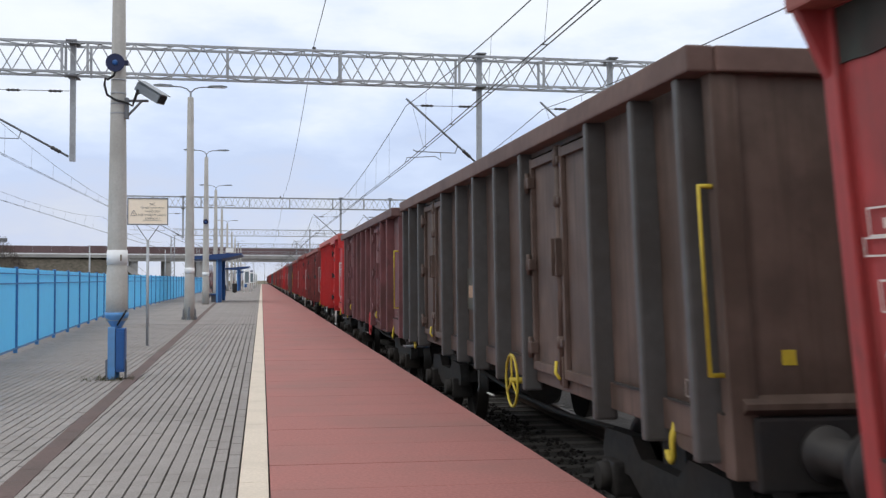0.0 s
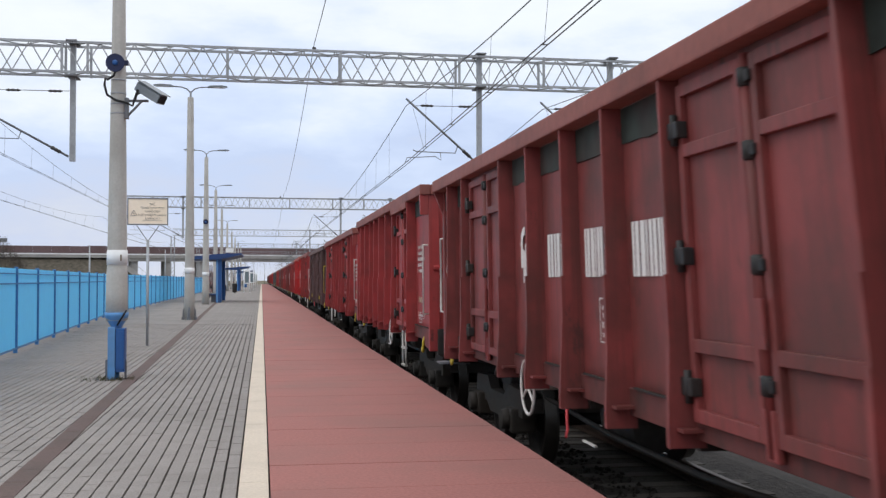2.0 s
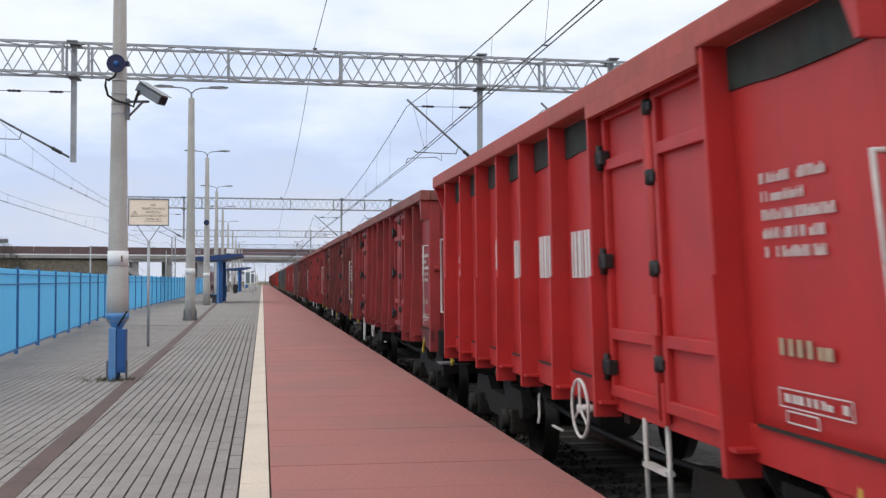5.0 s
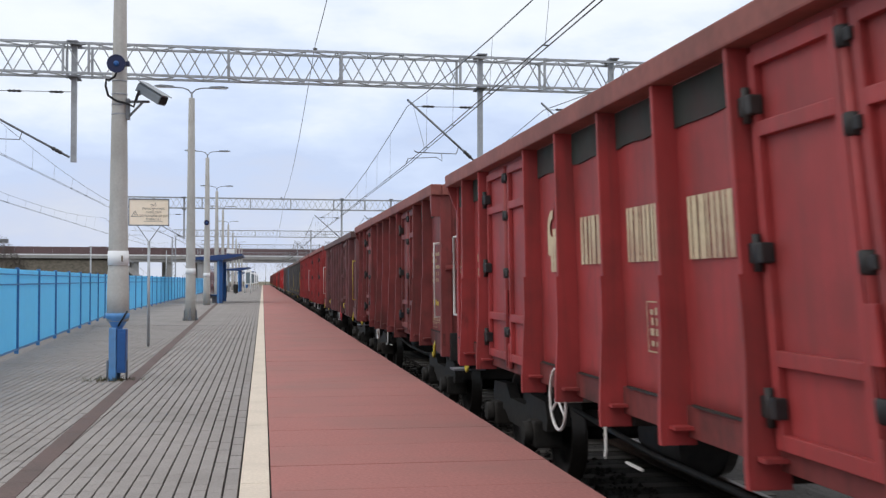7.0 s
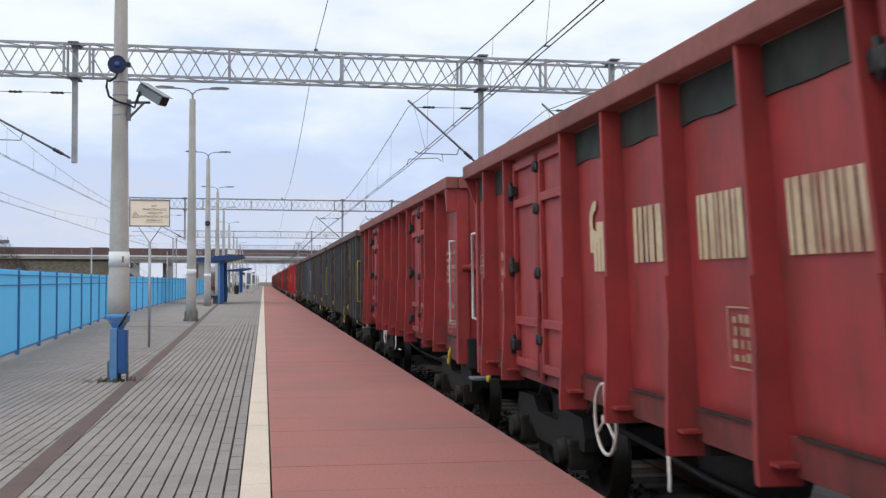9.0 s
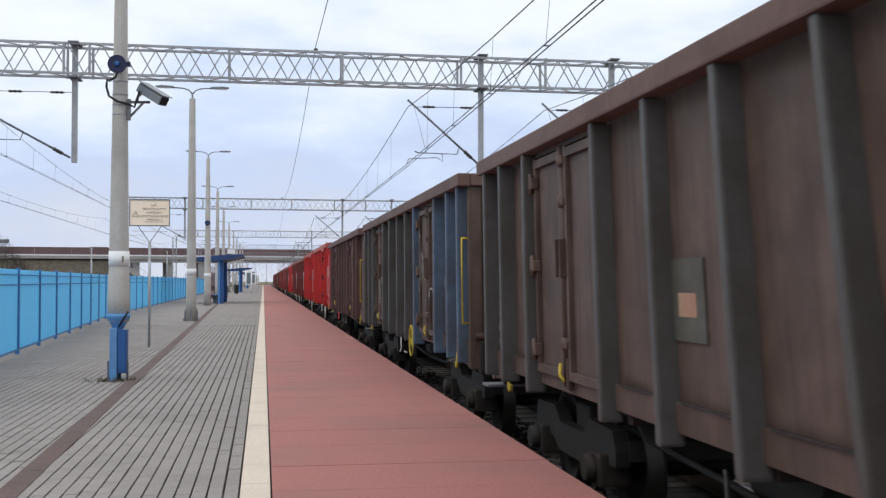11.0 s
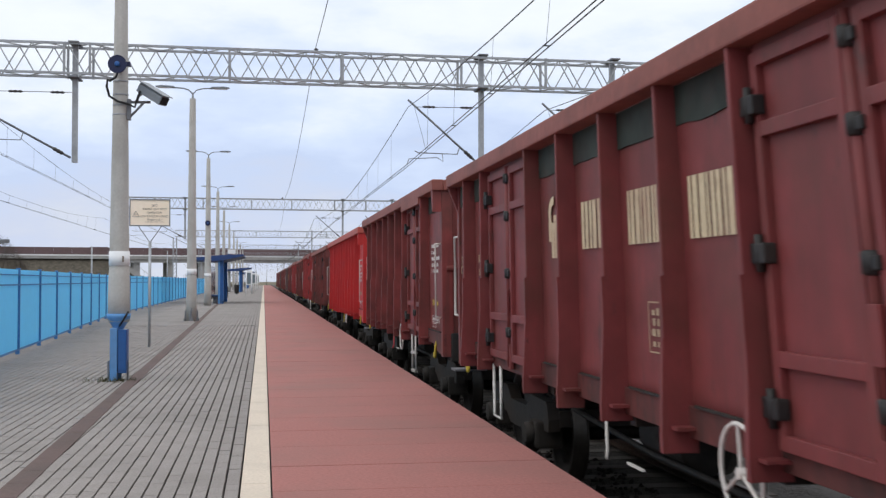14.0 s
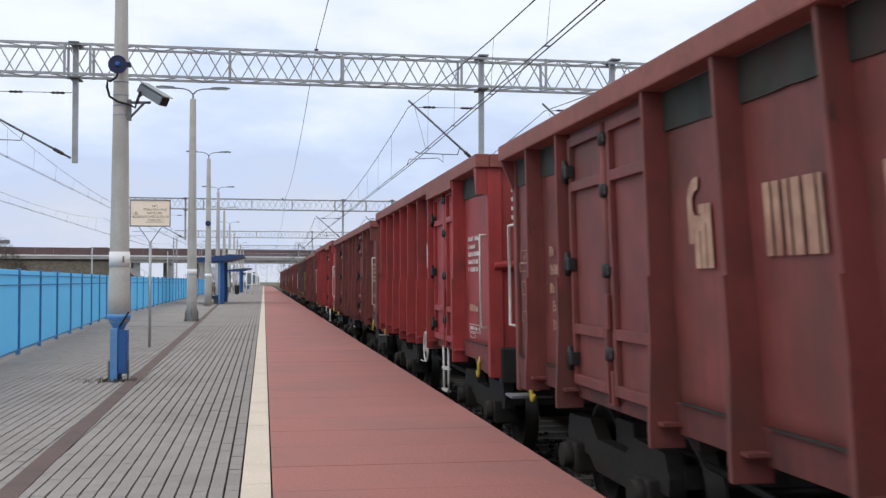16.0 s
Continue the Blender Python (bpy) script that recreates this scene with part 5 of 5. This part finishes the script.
        if tone == "brownred":
            bm.free()
        else:
            P("brake_wheel", bm, (YELLOWP if tone == "dkgrey" else REDP if dark else WHITEP), "round brake wheel with three spokes")
        if kind == "single_door":
            for ly in (-2.55,):
                bm = bmn()
                x = s * 1.36
                tube(bm, [(x, ly - 0.2, 1.08), (x, ly - 0.2, 0.50)], 0.016)
                tube(bm, [(x, ly + 0.2, 1.08), (x, ly + 0.2, 0.50)], 0.016)
                for z in (0.51, 0.80):
                    box(bm, x - 0.03, x + 0.03, ly - 0.2, ly + 0.2, z - 0.014, z + 0.014)
                P("ladder_step", bm, WHITEP, "white ladder step")
        elif tone == "maroon" or (tone == "red" and marks == "white"):
            bm = bmn()
            x, ly = s * 1.36, 4.1
            tube(bm, [(x, ly - 0.17, 1.08), (x, ly - 0.17, 0.55), (x, ly + 0.17, 0.55), (x, ly + 0.17, 1.08)], 0.016)
            P("ladder_step", bm, WHITEP, "white ladder step")
        bm = bmn()
        x = s * 1.33
        tube(bm, [(x, 0.5, 0.95), (x, 0.5, 0.75), (x + s * 0.03, 0.44, 0.70)], 0.012)
        P("valve_handle", bm, (YELLOWP, WHITEP, REDP, BLACKM)[rng.randrange(4)])
        bm = bmn()
        box(bm, x - 0.01, x + 0.01, -0.25, 0.05, 0.72, 0.735)
        P("load_changeover_plate", bm, WHITEP)
    # writing of the camera side, as bars and plain shapes
    ink = {"white": WHITEP, "cream": FADEDP}[marks]
    big_ink = {"white": LETTERW, "cream": LETTERC}[marks]
    if tone == "brownred":
        ink, big_ink = (WORNP, WORNP) if marks == "cream" else (FADEDP, LETTERC)
    xs = -(SHEET_X + 0.0135)
    if not dark:
        lift = 0.27 if patched else 0.22 if tone == "maroon" else 0.10 if tone == "brownred" or (tone == "red" and marks == "cream") else 0.0
        lift = 0.20 if kind == "plain" else -0.05 if shift else 0.18 if kind == "single_door" and tone == "red" else lift
        lz0, lz1 = 1.97 + lift, 2.33 + lift
        if kind == "single_door":
            slots = ((2.38, 1.62, "logo"), (1.32, 0.62, 3), (0.32, -0.52, 5), (-0.72, -1.66, 5))
            slots = [(a + shift * (1.0 if what == "logo" else 1.5), b + shift * (1.0 if what == "logo" else 1.5), what) for a, b, what in slots]
            near, far = -4.15 + shift, 4.75
        elif kind == "plain":
            slots = ((2.29, 1.55, "logo"), (1.14, 0.46, 3), (0.28, -0.52, 5), (-0.64, -1.45, 5))
            near, far = -5.20, 5.55
        else:
            slots = ((2.08, 1.40, "logo"), (0.93, 0.25, 3), (-0.18, -1.02, 5), (-1.28, -2.15, 5))
            near, far = -5.45, 5.64
        if kind == "two_doors" and tone == "red" and marks == "white":
            big_ink = WORNP
        for y1, y0, what in slots:
            y0 += 0.07 if what != "logo" else 0.0
            bm = bmn()
            if what == "logo":
                c = (y0 + y1) / 2
                mark_shape(bm, xs, c, 1.92 + lift, 2.44 + lift)
                P("company_mark", bm, big_ink, "plain geometric company mark")
            else:
                block_word(bm, xs, y0 - 0.04, y1 - 0.02, lz0, lz1, what)
                P("company_lettering", bm, big_ink, "row of tall plain lettering bars")
        # address block of the near panel
        bm = bmn()
        for i, (n, ln) in enumerate(((9, 0.92), (6, 0.62), (11, 1.0), (8, 0.85), (8, 0.85))):
            z = (2.42 if kind == "single_door" else 2.29) - i * 0.090
            y1 = near - 0.02
            y0 = y1 - ln * 0.72
            bars_text(bm, xs, y0, y1, z, z + 0.052, n * 3, 0.6)
        P("address_lettering", bm, ink, "five lines of small white lettering bars")
        bm = bmn()
        outline(bm, xs, near - 0.72, near - 0.06, 1.36, 1.45)
        bars_text(bm, xs, near - 0.68, near - 0.10, 1.385, 1.425, 9, 0.8)
        outline(bm, xs, near - 0.42, near - 0.12, 1.14 + 0.15, 1.20 + 0.15, 0.008)
        P("data_strip", bm, ink)
        bm = bmn()
        bars_text(bm, xs, near - 0.60, near - 0.06, 1.60, 1.68, 6, 0.8)
        P("overhaul_mark", bm, FADEDP if tone != "dull" else YELLOWP, "faded yellow figures")
        # number block and data box
        bm = bmn()
        for i, (n, ln) in enumerate(((3, 0.22), (8, 0.62), (8, 0.60), (5, 0.40), (4, 0.34))):
            z = 2.16 - i * 0.155
            y1 = 4.35 if kind == "plain" else (half - 1.28 if half > 6 else far - 0.33)
            if i >= 3:
                continue
            bars_text(bm, xs, y1 - ln, y1, z, z + 0.085, n * 2, 0.55)
        P("number_lettering", bm, ink, "wagon number as plain bars")
        y1 = 4.35 if kind == "plain" else (half - 1.28 if half > 6 else far - 0.33)
        for s_, z in (("Eamos" if kind == "single_door" else "Eaos", 1.735), ("3131", 1.58)):
            t = text_mesh("type_lettering", s_, 0.125, ink, w, pose(xs - 0.001, y1 - 0.2, z, 90, 0, -90))
        bm = bmn()
        outline(bm, xs, far - 0.02, far + 0.55, 2.12, 2.24, 0.008)
        outline(bm, xs, far - 0.02, far + 0.60, 2.04, 2.12, 0.008)
        bars_text(bm, xs, far, far + 0.5, 2.15, 2.21, 5, 0.5)
        outline(bm, xs, far + 0.03, far + 0.27, 1.80, 1.93, 0.008)
        outline(bm, xs, far + 0.33, far + 0.52, 1.82, 1.95, 0.008)
        outline(bm, xs, far + 0.03, far + 0.26, 1.56, 1.63, 0.008)
        outline(bm, xs, far + 0.32, far + 0.52, 1.57, 1.67, 0.008)
        bars_text(bm, xs, far + 0.06, far + 0.24, 1.83, 1.90, 3, 0.5)
        bars_text(bm, xs, far + 0.1, far + 0.3, 1.46, 1.49, 5, 0.6)
        P("data_panel", bm, ink, "small boxed data marks")
        bm = bmn()
        box(bm, xs - 0.03, xs + 0.01, far + 0.02, far + 0.34, SILL_Z + 0.18, SILL_Z + 0.55, 0.006)
        P("label_holder", bm, SILLP[tone], "flat steel label holder")
        gy0, gy1 = (slots[2][1] + 0.12, slots[2][1] + 0.50) if kind != "single_door" else (-0.52, -0.14)
        bm = bmn()
        outline(bm, xs, gy0, gy1, 1.50, 1.82, 0.009)
        for i in range(4):
            bars_text(bm, xs, gy0 + 0.04, gy1 - 0.04, 1.54 + i * 0.065, 1.585 + i * 0.065, 4, 0.7)
        P("load_table", bm, ink, "boxed load table in plain bars")
        bm = bmn()
        for i in range(4):
            z = 2.92 - i * 0.10
            for a in (-1.10, -1.055, -0.88, -0.835, -0.66, -0.615, -0.57):
                box(bm, a, a + 0.028, -half + 0.027, -half + 0.0295, z, z + 0.045)
        P("end_lettering", bm, ink, "small white bars on the end wall")
    else:
        bm = bmn()
        for i, (n, ln) in enumerate(((5, 0.30), (7, 0.42), (8, 0.46), (4, 0.22))):
            z = 1.70 - i * 0.13
            bars_text(bm, xs, half - 0.30 - ln, half - 0.30, z, z + 0.07, n * 2, 0.5)
        P("number_lettering", bm, CHALK, "wagon number as faded bars")
        bm = bmn()
        y = half - 1.42
        outline(bm, xs, y - 0.42, y, 2.30, 2.38, 0.009)
        bars_text(bm, xs, y - 0.38, y - 0.04, 2.32, 2.36, 8, 0.6)
        outline(bm, xs, y - 0.42, y, 2.19, 2.27, 0.009)
        outline(bm, xs, y - 0.18, y - 0.05, 1.86, 1.98, 0.007)
        outline(bm, xs, y - 0.18, y - 0.05, 1.68, 1.76, 0.007)
        bars_text(bm, xs, y - 0.25, y - 0.03, 1.40, 1.43, 5, 0.6)
        P("data_panel", bm, CHALK, "small boxed data marks")
        bm = bmn()
        y = -half + 1.9
        for i in range(5 if tone != "dkgrey" else 0):
            bars_text(bm, xs, y - (0.3 + 0.06 * i), y, 1.62 - i * 0.055, 1.64 - i * 0.055, 14, 0.5)
        outline(bm, xs, -half + 0.28, -half + 0.66, SILL_Z + 0.20, SILL_Z + 0.30, 0.008)
        P("address_lettering", bm, CHALK, "small faded lettering bars")
        bm = bmn()
        if tone == "dkbrown":
            outline(bm, xs, 0.30, 0.66, 1.50, 1.78, 0.009)
            for i in range(4):
                bars_text(bm, xs, 0.34, 0.62, 1.535 + i * 0.06, 1.575 + i * 0.06, 4, 0.6)
            P("load_table", bm, CHALK, "boxed load table in faded bars")
        elif tone == "dkmaroon":
            if marks == "white":
                box(bm, xs - 0.002, xs, 1.40, 1.72, 1.52, 1.65)
                P("paper_label", bm, PLATEW, "pasted paper label")
                bm = bmn()
                box(bm, xs - 0.0035, xs - 0.0022, 1.45, 1.62, 1.60, 1.625)
                box(bm, xs - 0.0035, xs - 0.0022, 1.44, 1.66, 1.545, 1.56)
                P("label_lettering", bm, UNDER, "dark bars on the paper label")
            else:
                bars_text(bm, xs, 1.20, 1.42, 1.24, 1.30, 4, 0.7)
                bars_text(bm, xs, 1.20, 1.42, 1.14, 1.20, 4, 0.7)
                P("data_mark", bm, CHALK, "small faded bars")
        else:
            ly = -1.02 if scrawl else 0.72
            box(bm, xs - 0.0045, xs - 0.0025, ly, ly + 0.27, 1.74, 1.88)
            P("paper_label", bm, FADEDP, "pasted paper label")
            bm = bmn()
            box(bm, xs - 0.002, xs + 0.03, ly - 0.12, ly + 0.42, 1.60, 2.08)
            P("paint_patch", bm, DULLPATCH, "dull grey-green paint patch")
        bm = bmn()
        if tone == "dkgrey":
            box(bm, -1.05, -0.97, -half + 0.026, -half + 0.0295, 1.50, 1.58)
            P("end_mark", bm, YELLOWP, "small yellow square on the end wall")
        else:
            for a in ((-1.08, -0.96, 1.50, 1.508), (-1.08, -0.96, 1.602, 1.61), (-1.08, -1.072, 1.508, 1.602), (-0.968, -0.96, 1.508, 1.602), (-1.05, -0.99, 1.54, 1.565)):
                box(bm, a[0], a[1], -half + 0.026, -half + 0.0295, a[2], a[3])
            P("end_mark", bm, CHALK, "small faded boxed mark on the end wall")
    if scrawl:
        # loose loops and strokes, no letters
        loops = ((5.0, 2.05, 0.75, 0.55, 5), (3.3, 1.75, 0.9, 0.8, 3), (1.65, 1.95, 0.8, 0.7, 4), (0.55, 1.75, 0.75, 0.5, 3), (-0.6, 1.6, 0.7, 0.75, 4), (-1.7, 1.65, 0.9, 0.8, 2),
                 (-2.75, 2.15, 0.75, 1.3, 4), (-3.8, 1.75, 0.8, 0.9, 2), (-4.9, 1.85, 0.7, 0.6, 4))
        for yc, zc, wy_, hz, turns in loops:
            bm = bmn()
            n = turns * 10
            ph = rng.uniform(0, 6)
            pts = []
            for i in range(n + 1):
                t = i / n
                a = 2 * math.pi * turns * t + ph
                pts.append((0.0, yc + wy_ * (0.5 - t) + 0.10 * math.cos(a), zc + hz * 0.5 * math.sin(a) * (0.55 + 0.45 * math.sin(3 * t + ph)) - 0.25 * hz * (t - 0.5)))
            tube(bm, pts, 0.013, 4)
            out = xs - 0.001 if not any(d[0] - 0.1 < yc < d[1] + 0.1 for d in doors) else -(SHEET_X + 0.077)
            for v in bm.verts:
                v.co.x = out + v.co.x * 0.12
            P("scrawl", bm, SPRAY, "pale spray-painted scrawl")
    for o in w.children:
        if any(k in o.name for k in ("lettering", "data_", "load_table", "overhaul", "scrawl", "company_mark")):
            tagged(o, kind="stuff")
    return w


WAGONS = []          # the wagon and the distance of its middle along the track at the start


def make_train():
    V = {}

    def get(key):
        kind, tone = key[:2]
        if key not in V:
            V[key] = make_wagon(kind, tone, len(V) + 1, *key[2:])
            return V[key]
        return copy_thing(V[key], Matrix.Identity(4))
    E, D, N = "single_door", "two_doors", "plain"
    order = [(D, "red", "white", False, False, None, False), (D, "dkgrey"), (D, "dkmaroon"), (E, "bright", "white", False, False, 1.55), (D, "dull"), (E, "red"), (D, "red"), (D, "dkbrown"),
             (E, "red"), (E, "bright"), (D, "red"), (D, "dull", "white", True), (D, "red", "cream"), (D, "dull", "cream", False, False, None, False), (D, "dkmaroon", "cream"), (D, "red", "cream"),
             (D, "red", "cream"), (D, "dkgrey"), (D, "dkgrey"), (D, "dkgrey", "white", False, True), (D, "dkbrown"), (E, "bright"), (E, "bright", "white", False, False, None, True, -0.25), (D, "maroon", "cream", False, False, -1.95),
             (E, "dull", "white", False, False, -1.4, True, -0.25), (N, "bright", "white", False, False, -1.6), (D, "brownred", "cream"), (E, "red"), (D, "brownred"), (E, "red"), (D, "brownred"), (D, "dkbrown"), (D, "brownred"),
             (D, "maroon", "cream"), (D, "dkbrown"), (D, "brownred"), (D, "dkmaroon", "cream"), (D, "brownred")]
    y = FIRST_GAP - 14.04 - 14.04
    for key in order:
        length = 12.24 if key[0] == E else 14.04
        WAGONS.append((get(key), y + length / 2))
        y += length


FIRST_GAP = 19.02    # middle of the gap beyond the first whole wagon, at the start
make_train()

# distance that the train has run by each time
RUN = [(0.0, 0.0), (1.0, 21.8), (2.0, 43.95), (3.0, 65.25), (4.2, 91.3), (6.5, 141.1), (7.0, 151.85), (8.0, 173.6), (9.0, 195.2), (11.5, 248.95), (12.5, 270.6), (13.5, 292.0), (14.0, 302.7), (15.5, 335.3), (16.0, 346.2)]


# ---- paving, piece by piece ----
def strip_x(y):
    return -1.442 - 0.01745 * y


def make_paving():
    rng = random.Random(5)

    def brick(l, w):
        bm = bmn()
        box(bm, -w / 2, w / 2, -l / 2, l / 2, -0.05, 0.0)
        bmesh.ops.bevel(bm, geom=[e for e in bm.edges if all(v.co.z > -0.01 for v in e.verts)], offset=0.0015, segments=1, affect="EDGES")
        return finish("paver", bm, PAVER)
    me = brick(0.1985, 0.0865)
    verts, faces = [], []

    def plain(x, y, z, w, l):
        k = len(verts)
        for dx, dy, dz in ((-1, -1, 0), (1, -1, 0), (1, 1, 0), (-1, 1, 0), (-1, -1, -1), (1, -1, -1), (1, 1, -1), (-1, 1, -1)):
            e = 0 if dz else 0.002
            verts.append((x + dx * (w / 2 - e), y + dy * (l / 2 - e), z + (dz * 0.04)))
        faces.extend(((k, k + 1, k + 2, k + 3), (k, k + 4, k + 5, k + 1), (k + 1, k + 5, k + 6, k + 2), (k + 2, k + 6, k + 7, k + 3), (k + 3, k + 7, k + 4, k)))
    n = 0
    for i in range(-2, 13):
        x = -1.425 + (i + 0.5) * 0.0985
        off = 0.1 if i % 2 else 0.0
        for j in range(147):
            y = 4.6 + off + j * 0.2
            if y > 33.9:
                break
            z = rng.uniform(-0.003, 0.001)
            if 6.4 < y < 10.9 and n < 300:
                ob = new("paver", me)
                ob.parent = platform
                ob.matrix_basis = pose(x + rng.uniform(-0.001, 0.001), y, z, rng.uniform(-0.3, 0.3), rng.uniform(-0.4, 0.4), 0)
                n += 1
            else:
                plain(x, y, z, 0.0865, 0.1985)
    for i in range(50):
        x = -6.55 + (i + 0.5) * 0.0985
        off = 0.1 if i % 2 else 0.0
        for j in range(147):
            y = 4.6 + off + j * 0.2
            if y > 33.9:
                break
            plain(x, y, rng.uniform(-0.004, 0.001), 0.0880, 0.1985)
    pm = bpy.data.meshes.new("pavers_beyond")
    pm.from_pydata(verts, [], faces)
    pm.materials.append(PAVER)
    ob = new("pavers_beyond", pm)
    ob.parent = platform
    tagged(ob, kind="stuff")
    # dark strip, cream line, red slabs
    def slab(name, x0, x1, l, mat, bev):
        bm = bmn()
        box(bm, x0, x1, -l / 2, l / 2, -0.08 if x1 > 1.9 else -0.05, 0.0)
        bmesh.ops.bevel(bm, geom=[e for e in bm.edges if all(v.co.z > -0.01 for v in e.verts)], offset=bev, segments=1, affect="EDGES")
        return finish(name, bm, mat)
    ms = slab("strip_paver", -0.081, 0.081, 0.494, STRIPE, 0.003)
    ml = slab("line_slab", -0.138, 0.050, 0.9985, LINE, 0.0005)
    mr = slab("edge_slab", 0.062, 2.085, 0.944, REDSLAB, 0.002)
    for me_, name, step, count, start in ((ms, "strip_paver", 0.497, 170, 4.0), (ml, "line_slab", 0.999, 180, 3.0), (mr, "edge_slab", 0.955, 180, 3.855)):
        for j in range(count):
            ob = new(name, me_)
            ob.parent = platform
            y, lift = start + j * step, rng.uniform(-0.001, 0.001)
            # the dark strip runs aslant over the rows, a little proud of them
            ob.matrix_basis = pose(strip_x(y), y, 0.005 + lift, 0, 0, 1.0) if name == "strip_paver" else pose(0, y, lift)
    for name, x0, x1, mat, y0 in (("far_line", -0.138, 0.050, LINE, 3.0 + 180 * 0.999 - 0.49), ("far_edge", 0.062, 2.085, REDSLAB, 3.855 + 180 * 0.955 - 0.47)):
        bm = bmn()
        box(bm, x0, x1, y0, PLAT_FAR - 0.4, -0.05, 0.0)
        part(name, bm, mat, platform)
    for name, x0, x1, mat in (("near_line", -0.138, 0.050, LINE), ("near_edge", 0.062, 2.085, REDSLAB), ("near_paving", -6.6, -0.145, PAVERFAR)):
        bm = bmn()
        box(bm, x0, x1, -13.9, {"near_line": 2.49, "near_edge": 3.37}.get(name, 4.48), -0.05, 0.0)
        part(name, bm, mat, platform)


make_paving()


def motions():
    for wagon, y in WAGONS:
        walk(wagon, [(t, pose(TRACK_X, y - run, RAIL_Z)) for t, run in RUN])


motions()
